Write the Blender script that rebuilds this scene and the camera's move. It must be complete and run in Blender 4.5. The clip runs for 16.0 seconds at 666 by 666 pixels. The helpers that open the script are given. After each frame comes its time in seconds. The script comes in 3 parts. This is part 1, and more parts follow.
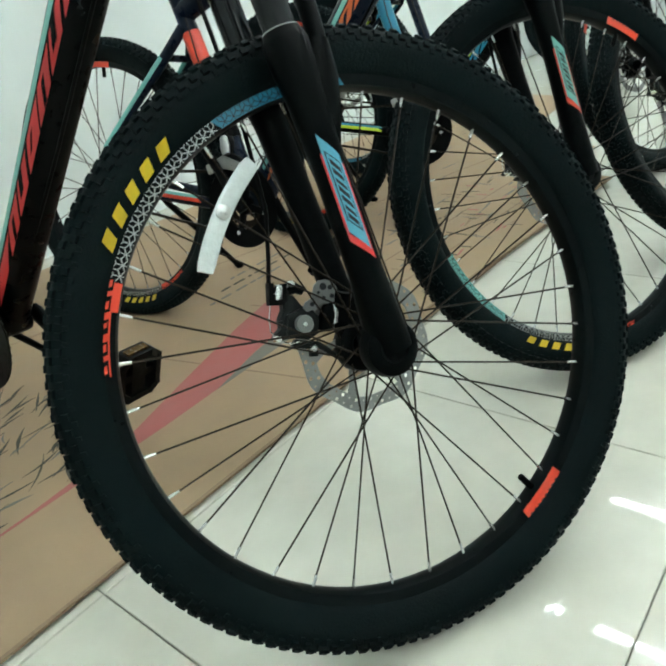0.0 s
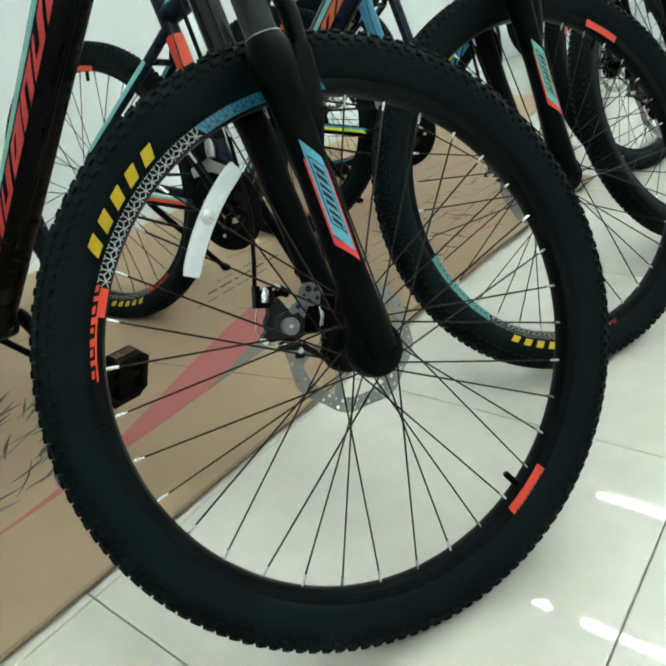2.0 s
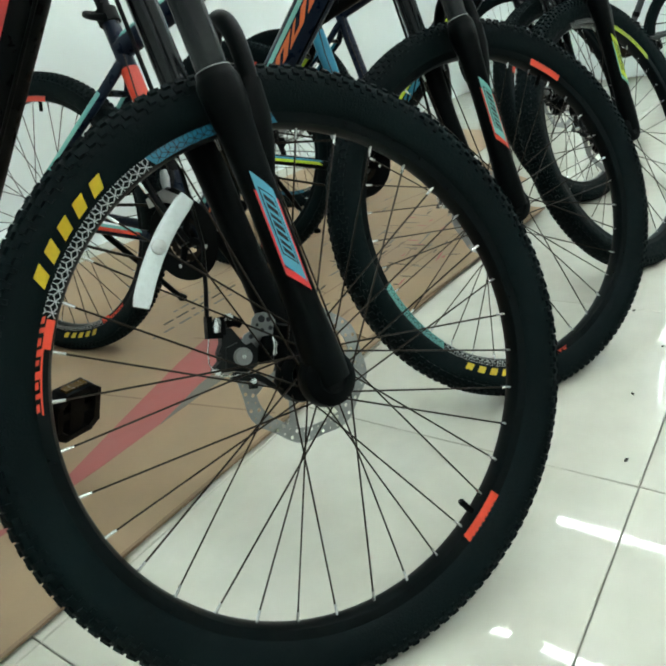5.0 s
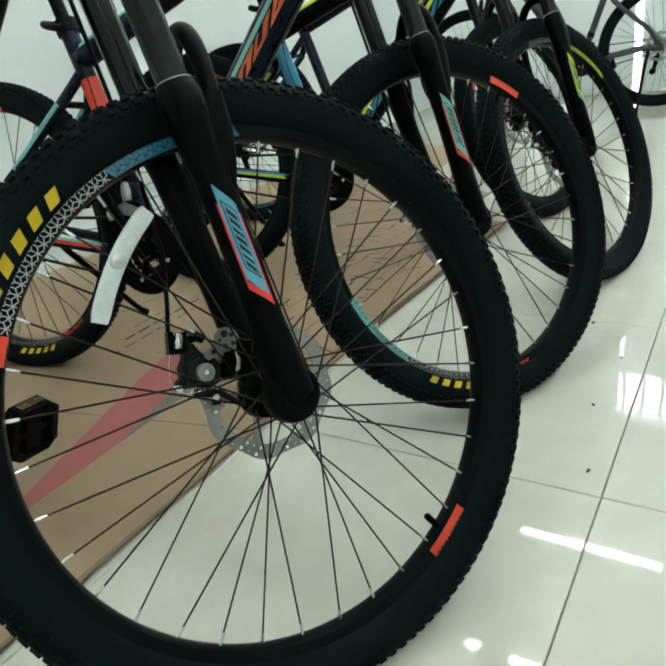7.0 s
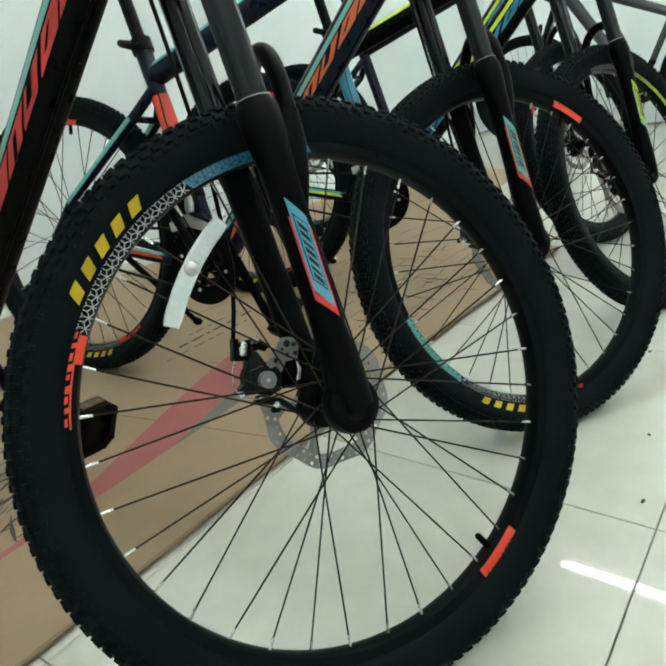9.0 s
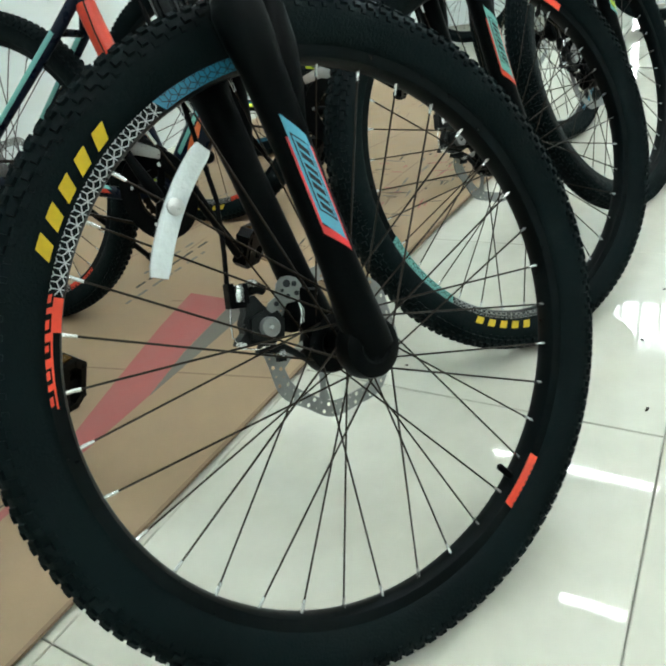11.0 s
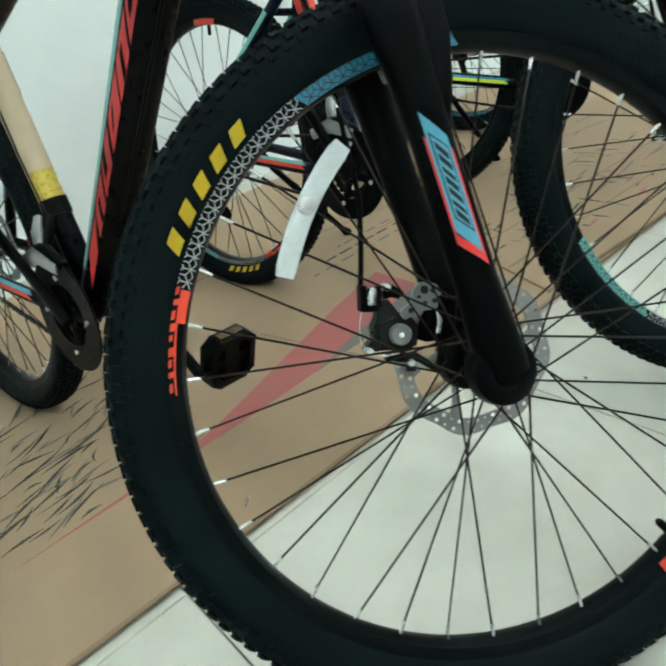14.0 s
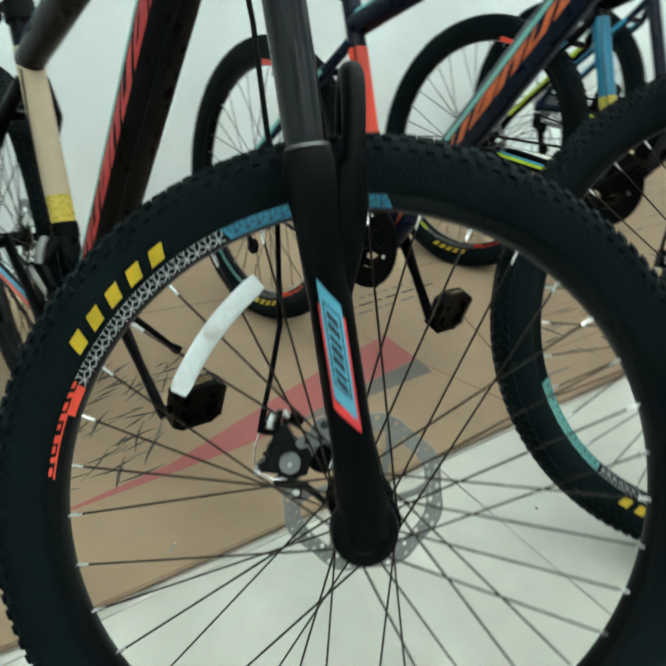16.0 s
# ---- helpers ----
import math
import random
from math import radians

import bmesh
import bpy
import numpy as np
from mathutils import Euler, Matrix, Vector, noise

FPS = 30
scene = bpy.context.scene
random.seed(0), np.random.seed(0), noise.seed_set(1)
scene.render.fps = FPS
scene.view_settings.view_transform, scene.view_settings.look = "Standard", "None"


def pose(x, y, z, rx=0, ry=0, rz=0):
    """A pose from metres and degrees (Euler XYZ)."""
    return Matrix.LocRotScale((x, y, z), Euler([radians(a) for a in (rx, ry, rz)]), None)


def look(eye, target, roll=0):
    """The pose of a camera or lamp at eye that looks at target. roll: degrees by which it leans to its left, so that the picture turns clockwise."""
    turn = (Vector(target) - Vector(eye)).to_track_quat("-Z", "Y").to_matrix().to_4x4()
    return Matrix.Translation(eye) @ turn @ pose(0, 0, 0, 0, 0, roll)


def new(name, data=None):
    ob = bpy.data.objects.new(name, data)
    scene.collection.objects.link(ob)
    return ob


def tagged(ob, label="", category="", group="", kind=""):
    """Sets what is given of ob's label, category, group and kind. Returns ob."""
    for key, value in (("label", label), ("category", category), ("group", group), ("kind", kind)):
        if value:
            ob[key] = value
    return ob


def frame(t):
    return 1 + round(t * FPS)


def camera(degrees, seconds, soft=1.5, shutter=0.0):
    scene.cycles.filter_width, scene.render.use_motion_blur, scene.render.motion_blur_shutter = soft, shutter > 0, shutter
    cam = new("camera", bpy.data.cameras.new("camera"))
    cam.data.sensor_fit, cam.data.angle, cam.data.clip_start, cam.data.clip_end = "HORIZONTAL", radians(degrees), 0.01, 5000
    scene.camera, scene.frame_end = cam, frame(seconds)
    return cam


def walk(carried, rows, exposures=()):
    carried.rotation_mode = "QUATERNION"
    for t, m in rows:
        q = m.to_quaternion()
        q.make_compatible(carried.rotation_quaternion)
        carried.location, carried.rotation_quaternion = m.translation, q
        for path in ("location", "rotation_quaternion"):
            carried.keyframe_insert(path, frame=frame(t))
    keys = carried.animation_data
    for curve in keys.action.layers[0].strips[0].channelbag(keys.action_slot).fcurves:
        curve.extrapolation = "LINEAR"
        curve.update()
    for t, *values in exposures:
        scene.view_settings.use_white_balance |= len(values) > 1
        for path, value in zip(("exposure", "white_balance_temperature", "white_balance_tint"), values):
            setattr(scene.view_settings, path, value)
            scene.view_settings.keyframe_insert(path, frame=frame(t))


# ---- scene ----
cam = camera(53.9, 16.0, soft=2.4, shutter=0.5)
PATH = [
    (0, (-0.268, -0.576, 0.663), (0.374, 1.087, -0.243), -10.6),
    (0.5, (-0.267, -0.587, 0.669), (0.407, 1.073, -0.219), -10.9),
    (1, (-0.273, -0.586, 0.665), (0.339, 1.079, -0.259), -10.9),
    (1.5, (-0.265, -0.582, 0.666), (0.368, 1.064, -0.277), -11.1),
    (2, (-0.268, -0.583, 0.667), (0.407, 1.065, -0.243), -10.8),
    (2.5, (-0.262, -0.587, 0.668), (0.421, 1.074, -0.213), -11.3),
    (3, (-0.26, -0.586, 0.669), (0.451, 1.065, -0.206), -10.8),
    (3.5, (-0.266, -0.592, 0.673), (0.483, 1.065, -0.159), -9.6),
    (4, (-0.259, -0.593, 0.671), (0.503, 1.053, -0.171), -10.1),
    (6.5, (-0.263, -0.578, 0.663), (0.628, 1.006, -0.172), -7.9),
    (7, (-0.256, -0.583, 0.665), (0.653, 0.993, -0.164), -8.4),
    (7.5, (-0.26, -0.585, 0.668), (0.654, 0.994, -0.151), -8.0),
    (8, (-0.259, -0.588, 0.668), (0.632, 1.018, -0.124), -8.6),
    (8.5, (-0.271, -0.588, 0.669), (0.574, 1.059, -0.089), -8.0),
    (9, (-0.282, -0.584, 0.667), (0.538, 1.074, -0.094), -7.3),
    (11.5, (-0.297, -0.417, 0.661), (0.567, 1.062, -0.371), -11.2),
    (12, (-0.284, -0.362, 0.663), (0.512, 1.21, -0.283), -12.7),
    (12.5, (-0.227, -0.385, 0.63), (0.325, 1.211, -0.44), -11.7),
    (13, (-0.182, -0.444, 0.632), (0.239, 1.301, -0.249), -15.5),
    (13.5, (-0.214, -0.452, 0.638), (0.021, 1.286, -0.324), -15.2),
    (14, (-0.206, -0.475, 0.662), (0.07, 1.255, -0.303), -14.4),
    (14.5, (-0.193, -0.505, 0.653), (0.19, 1.204, -0.314), -12.4),
    (15, (-0.184, -0.514, 0.657), (0.211, 1.209, -0.278), -12.1),
    (15.5, (-0.138, -0.495, 0.676), (0.213, 1.243, -0.249), -7.4),
    (16, (-0.038, -0.463, 0.748), (0.05, 1.307, -0.179), -4.4),
]
walk(cam, [(t, look(eye, target, roll)) for t, eye, target, roll in PATH], [(0, 1.50, 6400, 9.2), (4.2, 1.47, 6400, 9.2), (6.5, 1.20, 6500, 9), (8, 1.18, 6500, 9), (9, 1.30, 6500, 9.2), (11.5, 1.53, 6350, 9.4), (16, 1.53, 6250, 9.2)])

# ---- world and light ----
world = bpy.data.worlds.new("world")
scene.world = world
world.use_nodes = True
sky = world.node_tree.nodes.new("ShaderNodeTexSky")
sky.sky_type, sky.sun_disc, sky.sun_elevation, sky.sun_rotation = "NISHITA", False, radians(40), radians(60)
world.node_tree.links.new(sky.outputs[0], world.node_tree.nodes["Background"].inputs[0])
world.node_tree.nodes["Background"].inputs[1].default_value = 0.12

ROOM = pose(-0.3, 1.94, 0, 0, 0, 25.3)  # x runs along the back wall, y into it
CEIL = 3.0


# ---- materials ----
def material(name, color, rough=0.5, metal=0.0, vary=0.12, scale=20.0, bump=0.0, bump_scale=200.0, coat=0.0, spec=0.5, rand=0.0):
    m = bpy.data.materials.new(name)
    m.use_nodes = True
    nt = m.node_tree
    n, k = nt.nodes, nt.links
    b = n["Principled BSDF"]
    tc = n.new("ShaderNodeTexCoord")
    big, fine = n.new("ShaderNodeTexNoise"), n.new("ShaderNodeTexNoise")
    for t, s, d in ((big, scale * 0.25, 3), (fine, scale * 3.1, 6)):
        t.inputs["Scale"].default_value, t.inputs["Detail"].default_value = s, d
        k.new(tc.outputs["Object"], t.inputs["Vector"])
    add = n.new("ShaderNodeMath")
    add.operation = "ADD"
    k.new(big.outputs[0], add.inputs[0])
    k.new(fine.outputs[0], add.inputs[1])
    val = add.outputs[0]
    if rand:
        info, mul, more = n.new("ShaderNodeObjectInfo"), n.new("ShaderNodeMath"), n.new("ShaderNodeMath")
        mul.operation, more.operation = "MULTIPLY", "ADD"
        mul.inputs[1].default_value = rand
        k.new(info.outputs["Random"], mul.inputs[0])
        k.new(val, more.inputs[0])
        k.new(mul.outputs[0], more.inputs[1])
        val = more.outputs[0]
    ramp = n.new("ShaderNodeMapRange")
    ramp.inputs["From Min"].default_value, ramp.inputs["From Max"].default_value = 0.6, 1.4
    ramp.inputs["To Min"].default_value, ramp.inputs["To Max"].default_value = 1 - vary, 1 + vary
    k.new(val, ramp.inputs["Value"])
    mix = n.new("ShaderNodeVectorMath")
    mix.operation = "SCALE"
    mix.inputs[0].default_value = color
    k.new(ramp.outputs[0], mix.inputs["Scale"])
    k.new(mix.outputs[0], b.inputs["Base Color"])
    rr = n.new("ShaderNodeMapRange")
    rr.inputs["From Min"].default_value, rr.inputs["From Max"].default_value = 0.3, 0.7
    rr.inputs["To Min"].default_value, rr.inputs["To Max"].default_value = rough * 0.8, min(1.0, rough * 1.2)
    k.new(fine.outputs[0], rr.inputs["Value"])
    k.new(rr.outputs[0], b.inputs["Roughness"])
    b.inputs["Metallic"].default_value, b.inputs["Coat Weight"].default_value = metal, coat
    b.inputs["Coat Roughness"].default_value, b.inputs["Specular IOR Level"].default_value = 0.12, spec
    if bump:
        nz, bp = n.new("ShaderNodeTexNoise"), n.new("ShaderNodeBump")
        nz.inputs["Scale"].default_value, nz.inputs["Detail"].default_value = bump_scale, 4
        bp.inputs["Strength"].default_value, bp.inputs["Distance"].default_value = bump, 0.002
        k.new(tc.outputs["Object"], nz.inputs["Vector"])
        k.new(nz.outputs[0], bp.inputs["Height"])
        k.new(bp.outputs[0], b.inputs["Normal"])
    return m


RUBBER = material("tyre rubber", (0.0013, 0.0052, 0.0058), 0.60, 0, 0.35, 30, 0.35, 420, spec=0.085)
RIM = material("black rim", (0.0009, 0.0026, 0.0030), 0.34, 0.0, 0.15, 30, 0.05, 300, spec=0.11)
FORK = material("matt black fork", (0.0003, 0.0010, 0.0012), 0.42, 0, 0.2, 20, 0.08, 600, spec=0.065)
BLACK = material("black paint", (0.0003, 0.0010, 0.0013), 0.30, 0, 0.15, 20, spec=0.09)
NAVY = material("navy paint", (0.0018, 0.0065, 0.019), 0.30, 0, 0.15, 20, spec=0.2)
STEEL = material("brushed steel", (0.55, 0.55, 0.54), 0.32, 0.95, 0.1, 120, 0.1, 900)
ALLOY = material("bright alloy", (0.72, 0.72, 0.71), 0.25, 0.9, 0.08, 80)
SPOKE = material("dark spoke steel", (0.020, 0.014, 0.009), 0.4, 0.6, 0.15, 60, spec=0.3)
STANCHION = material("dark chrome", (0.0035, 0.0052, 0.0060), 0.2, 0.0, 0.03, 4, spec=0.26)
PLASTIC = material("black plastic", (0.0005, 0.0009, 0.0010), 0.42, 0, 0.2, 40, 0.1, 500, spec=0.085)
BLUE = material("sky blue decal", (0.012, 0.18, 0.29), 0.35, 0, 0.08, 60)
TEAL = material("pale teal decal", (0.16, 0.44, 0.40), 0.35, 0, 0.08, 60)
CYAN = material("light cyan decal", (0.085, 0.34, 0.47), 0.35, 0, 0.1, 60)
ORANGE = material("orange red decal", (0.72, 0.055, 0.022), 0.35, 0, 0.1, 60)
CORAL = material("burnt orange decal", (0.62, 0.12, 0.03), 0.35, 0, 0.1, 60)
RED = material("red decal", (0.55, 0.035, 0.035), 0.35, 0, 0.1, 60)
SCARLET = material("scarlet decal", (0.70, 0.035, 0.035), 0.35, 0, 0.1, 60)
LIME = material("lime decal", (0.50, 0.62, 0.03), 0.35, 0, 0.08, 60)
YELLOW = material("yellow tyre print", (0.56, 0.38, 0.006), 0.5, 0, 0.12, 60)
GOLD = material("yellow foil sticker", (0.55, 0.42, 0.06), 0.3, 0.3, 0.15, 60)
SILVER = material("grey white print", (0.42, 0.43, 0.43), 0.45, 0, 0.1, 80)
INK = material("dark ink and hole shade", (0.004, 0.007, 0.011), 0.5, 0, 0.1, 60)
AMBER = material("amber pedal reflector", (0.07, 0.036, 0.006), 0.25, 0, 0.1, 60)
REFLECTOR = material("white reflector plastic", (0.66, 0.70, 0.70), 0.14, 0, 0.10, 60, 0.35, 420, coat=0.6)
ROTOR = material("dull brake disc steel", (0.30, 0.30, 0.29), 0.42, 0.55, 0.12, 120, 0.1, 900)
CASTING = material("dark grey casting", (0.006, 0.008, 0.008), 0.5, 0, 0.25, 60, 0.2, 500, spec=0.2)
CARD = material("brown cardboard", (0.335, 0.232, 0.142), 0.8, 0, 0.14, 5, 0.15, 250)
CARD_EDGE = material("cardboard edge", (0.24, 0.16, 0.10), 0.85, 0, 0.2, 60)
CARD_RED = material("red carton print", (0.36, 0.105, 0.095), 0.75, 0, 0.14, 8)
CARD_INK = material("dark carton print and shadow", (0.052, 0.048, 0.034), 0.8, 0, 0.25, 25)
CARD_GREY = material("grey carton print and shadow", (0.15, 0.14, 0.12), 0.8, 0, 0.2, 10)
PAPER = material("paper wrap", (0.50, 0.40, 0.27), 0.75, 0, 0.1, 12, 0.15, 150)
WALL = material("white wall paint", (0.83, 0.89, 0.875), 0.55, 0, 0.03, 2, 0.04, 60)
GROUT = material("grout", (0.24, 0.23, 0.185), 0.8, 0, 0.2, 40)
TILE = material("cream porcelain tile", (0.62, 0.605, 0.52), 0.035, 0, 0.08, 6, 0, spec=0.6, rand=0.12)
GREY = material("grey painted steel", (0.030, 0.034, 0.037), 0.35, 0, 0.1, 20)
BRACKET = material("dull grey alloy", (0.24, 0.245, 0.24), 0.36, 0.4, 0.1, 60)
GLASS_BAR = material("white window bars", (0.75, 0.77, 0.76), 0.4, 0, 0.05, 10)


def lamp_material(name, color, strength):
    m = bpy.data.materials.new(name)
    m.use_nodes = True
    e = m.node_tree.nodes.new("ShaderNodeEmission")
    e.inputs[0].default_value, e.inputs[1].default_value = (*color, 1), strength
    m.node_tree.links.new(e.outputs[0], m.node_tree.nodes["Material Output"].inputs[0])
    return m


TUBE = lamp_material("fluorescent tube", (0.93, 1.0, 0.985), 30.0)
DAYLIGHT = lamp_material("daylight behind window", (0.90, 0.97, 1.0), 5.0)


# ---- mesh helpers ----
class Shape:
    """Gathers vertices and faces of one part."""

    def __init__(self):
        self.v, self.f = [], []

    def grid(self, rows, close_u=False, close_v=False):
        n0, nu, nv = len(self.v), len(rows), len(rows[0])
        for r in rows:
            self.v += [tuple(p) for p in r]
        for i in range(nu if close_u else nu - 1):
            for j in range(nv if close_v else nv - 1):
                a, b = i, (i + 1) % nu
                c, d = j, (j + 1) % nv
                self.f.append((n0 + a * nv + c, n0 + a * nv + d, n0 + b * nv + d, n0 + b * nv + c))
        return self

    def cap(self, ring):
        n0 = len(self.v)
        self.v += [tuple(p) for p in ring]
        self.f.append(tuple(range(n0, n0 + len(ring))))
        return self

    def sweep(self, points, radii, n=16, flat=None, caps=True):
        """A pipe along points; flat: (side vector, factor) squeezes it sideways."""
        pts = [Vector(p) for p in points]
        rows, ref = [], None
        for i, p in enumerate(pts):
            d = (pts[min(i + 1, len(pts) - 1)] - pts[max(i - 1, 0)]).normalized()
            if ref is None:
                ref = Vector((0, 1, 0)) if abs(d.y) < 0.9 else Vector((1, 0, 0))
            a = (ref - d * ref.dot(d)).normalized()
            b = d.cross(a)
            ref = a
            r = radii[i] if isinstance(radii, (list, tuple)) else radii
            ra, rb = r if isinstance(r, (list, tuple)) else (r, r)
            rows.append([p + a * ra * math.cos(t) + b * rb * math.sin(t) for t in (2 * math.pi * j / n for j in range(n))])
        self.grid(rows, close_v=True)
        if caps:
            self.cap(rows[0][::-1])
            self.cap(rows[-1])
        return self

    def lathe(self, profile, n=48, m=Matrix(), a0=0.0, a1=2 * math.pi, closed_profile=False):
        """Profile of (r, y) turned about the y axis."""
        full = abs(a1 - a0 - 2 * math.pi) < 1e-6
        k = n if full else n + 1
        rows = []
        for i in range(k):
            t = a0 + (a1 - a0) * i / n
            rows.append([m @ Vector((r * math.cos(t), y, r * math.sin(t))) for r, y in profile])
        return self.grid(rows, close_u=full, close_v=closed_profile)

    def box(self, size, m=Matrix(), taper=1.0):
        x, y, z = (s / 2 for s in size)
        n0 = len(self.v)
        for sx, sy, sz in ((-1, -1, -1), (1, -1, -1), (1, 1, -1), (-1, 1, -1), (-1, -1, 1), (1, -1, 1), (1, 1, 1), (-1, 1, 1)):
            k = taper if sz > 0 else 1.0
            self.v.append(tuple(m @ Vector((sx * x * k, sy * y * k, sz * z))))
        self.f += [tuple(n0 + i for i in q) for q in ((3, 2, 1, 0), (4, 5, 6, 7), (0, 1, 5, 4), (1, 2, 6, 5), (2, 3, 7, 6), (3, 0, 4, 7))]
        return self

    def prism(self, outline, h0, h1, m=Matrix()):
        """An outline of (x, y) raised from h0 to h1."""
        n0, n = len(self.v), len(outline)
        for h in (h0, h1):
            self.v += [tuple(m @ Vector((x, y, h))) for x, y in outline]
        self.f.append(tuple(range(n0 + n - 1, n0 - 1, -1)))
        self.f.append(tuple(range(n0 + n, n0 + 2 * n)))
        for i in range(n):
            j = (i + 1) % n
            self.f.append((n0 + i, n0 + j, n0 + n + j, n0 + n + i))
        return self

    def mesh(self, name, mat, smooth=True):
        me = bpy.data.meshes.new(name)
        me.from_pydata(self.v, [], self.f)
        bm = bmesh.new()
        bm.from_mesh(me)
        bmesh.ops.recalc_face_normals(bm, faces=bm.faces)
        for e in bm.edges:
            e.smooth = not (len(e.link_faces) == 2 and e.calc_face_angle(0) > radians(35))
        for f in bm.faces:
            f.smooth = smooth
        bm.to_mesh(me)
        bm.free()
        me.materials.append(mat)
        return me


def part(name, shape, mat, parent, label="", m=Matrix()):
    """A mesh part under a thing or a part. shape: a Shape, or a mesh that several parts share."""
    data = shape if isinstance(shape, bpy.types.Mesh) else shape.mesh(name, mat)
    ob = new(name, data)
    ob.parent = parent
    ob.matrix_basis = m
    return tagged(ob, label)


def thing(name, label, category, m=Matrix(), group=""):
    ob = new(name)
    ob.matrix_basis = m
    ob.empty_display_size = 0.1
    return tagged(ob, label, category, group)


def structure(name, shape, mat, label, m=Matrix(), category="structure"):
    ob = new(name, shape.mesh(name, mat, False))
    ob.matrix_basis = m
    return tagged(ob, label, category, "", "structure")


# ---- room ----
s = Shape().box((12, 12, 0.2), Matrix.Translation((1.5, -3.6, -0.106)))
floor = structure("floor", s, GROUT, "glossy cream porcelain floor tiles with dark joints", ROOM, "floor")
W0, W1, D0 = -3.5, 4.2, -7.5
s = Shape().box((W1 - W0 + 0.4, 0.2, CEIL), Matrix.Translation(((W0 + W1) / 2, 0.1, CEIL / 2)))
structure("wall_back", s, WALL, "plain white painted shop wall", ROOM, "wall")
s = Shape().box((W1 - W0 + 0.4, 0.2, CEIL), Matrix.Translation(((W0 + W1) / 2, D0 - 0.1, CEIL / 2)))
structure("wall_front", s, WALL, "plain white painted shop wall", ROOM, "wall")
s = Shape().box((0.2, -D0, CEIL), Matrix.Translation((W0 - 0.1, D0 / 2, CEIL / 2)))
structure("wall_left", s, WALL, "plain white painted shop wall", ROOM, "wall")
s = Shape()
for y0, y1, z0, z1 in ((D0, -2.35, 0, CEIL), (-1.50, 0, 0, CEIL), (-2.35, -1.50, 2.1, 2.25), (-2.35, -1.50, 2.72, CEIL)):
    s.box((0.2, y1 - y0, z1 - z0), Matrix.Translation((W1 + 0.1, (y0 + y1) / 2, (z0 + z1) / 2)))
structure("wall_right", s, WALL, "white painted wall with a door and a barred window over it", ROOM, "wall")
door = structure("door_1", Shape().box((0.04, 0.80, 2.08), Matrix.Translation((W1 + 0.05, -1.945, 1.04))), WALL, "white door standing slightly ajar with daylight in the gap", ROOM, "door")
part("door_handle", Shape().sweep([(W1 + 0.03, -1.62, 1.0), (W1 - 0.03, -1.62, 1.0), (W1 - 0.03, -1.74, 1.0)], 0.010, 10), STEEL, door, "steel lever handle")
s = Shape().box((W1 - W0 + 0.4, -D0 + 0.4, 0.2), Matrix.Translation(((W0 + W1) / 2, D0 / 2, CEIL + 0.1)))
structure("ceiling", s, WALL, "plain white ceiling", ROOM, "ceiling")
window = structure("window_1", Shape().box((0.06, 0.85, 0.04), Matrix.Translation((W1 + 0.1, -1.925, 2.27))), GLASS_BAR, "white barred window above the door", ROOM, "window")
for i in range(6):
    part("window_bar", Shape().box((0.03, 0.03, 0.44), Matrix.Translation((W1 + 0.1, -2.30 + i * 0.15, 2.50))), GLASS_BAR, window)
structure("backdrop", Shape().box((0.02, 4, 3.4), Matrix.Translation((W1 + 1.0, -1.9, 1.65))), DAYLIGHT, "bright daylight outside the window", ROOM, "backdrop")


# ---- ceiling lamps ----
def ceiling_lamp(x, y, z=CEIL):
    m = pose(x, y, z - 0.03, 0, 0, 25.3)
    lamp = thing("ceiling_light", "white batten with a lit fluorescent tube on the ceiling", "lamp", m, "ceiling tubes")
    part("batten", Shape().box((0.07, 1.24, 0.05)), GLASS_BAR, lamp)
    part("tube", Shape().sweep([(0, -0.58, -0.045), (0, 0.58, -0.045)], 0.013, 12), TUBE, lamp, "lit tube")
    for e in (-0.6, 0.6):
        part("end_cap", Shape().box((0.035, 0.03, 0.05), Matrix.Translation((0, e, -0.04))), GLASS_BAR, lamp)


# First two match reflections in the floor; the other eight are unseen, added for light.
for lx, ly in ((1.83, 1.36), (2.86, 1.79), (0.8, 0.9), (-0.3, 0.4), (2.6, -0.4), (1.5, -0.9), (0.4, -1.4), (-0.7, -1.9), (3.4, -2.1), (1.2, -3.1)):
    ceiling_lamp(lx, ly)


# ---- bicycles ----
HEAD = radians(70.96)
WHEELBASE, RADIUS = 1.10, 0.340
AXIS = Vector((-math.cos(HEAD), 0, math.sin(HEAD)))
AHEAD = Vector((math.sin(HEAD), 0, math.cos(HEAD)))
FRONT = Vector((WHEELBASE, 0, RADIUS))
PIVOT = FRONT - 0.045 * AHEAD
BB = Vector((0.43, 0, 0.295))
CACHE = {}


def shared(key, make, mat):
    if key not in CACHE:
        CACHE[key] = make().mesh(key[0] if isinstance(key, tuple) else key, mat)
    return CACHE[key]


TYRE_SIDE = [(0.2855, 0.0140), (0.2880, 0.0165), (0.292, 0.0190), (0.298, 0.0215), (0.306, 0.0240), (0.315, 0.0255), (0.3232, 0.0241), (0.3304, 0.0200), (0.3345, 0.0128), (0.3358, 0.0)]


def tyre_y(r):
    for (r0, y0), (r1, y1) in zip(TYRE_SIDE, TYRE_SIDE[1:]):
        if r <= r1:
            return y0 + (y1 - y0) * (r - r0) / (r1 - r0)
    return 0.0


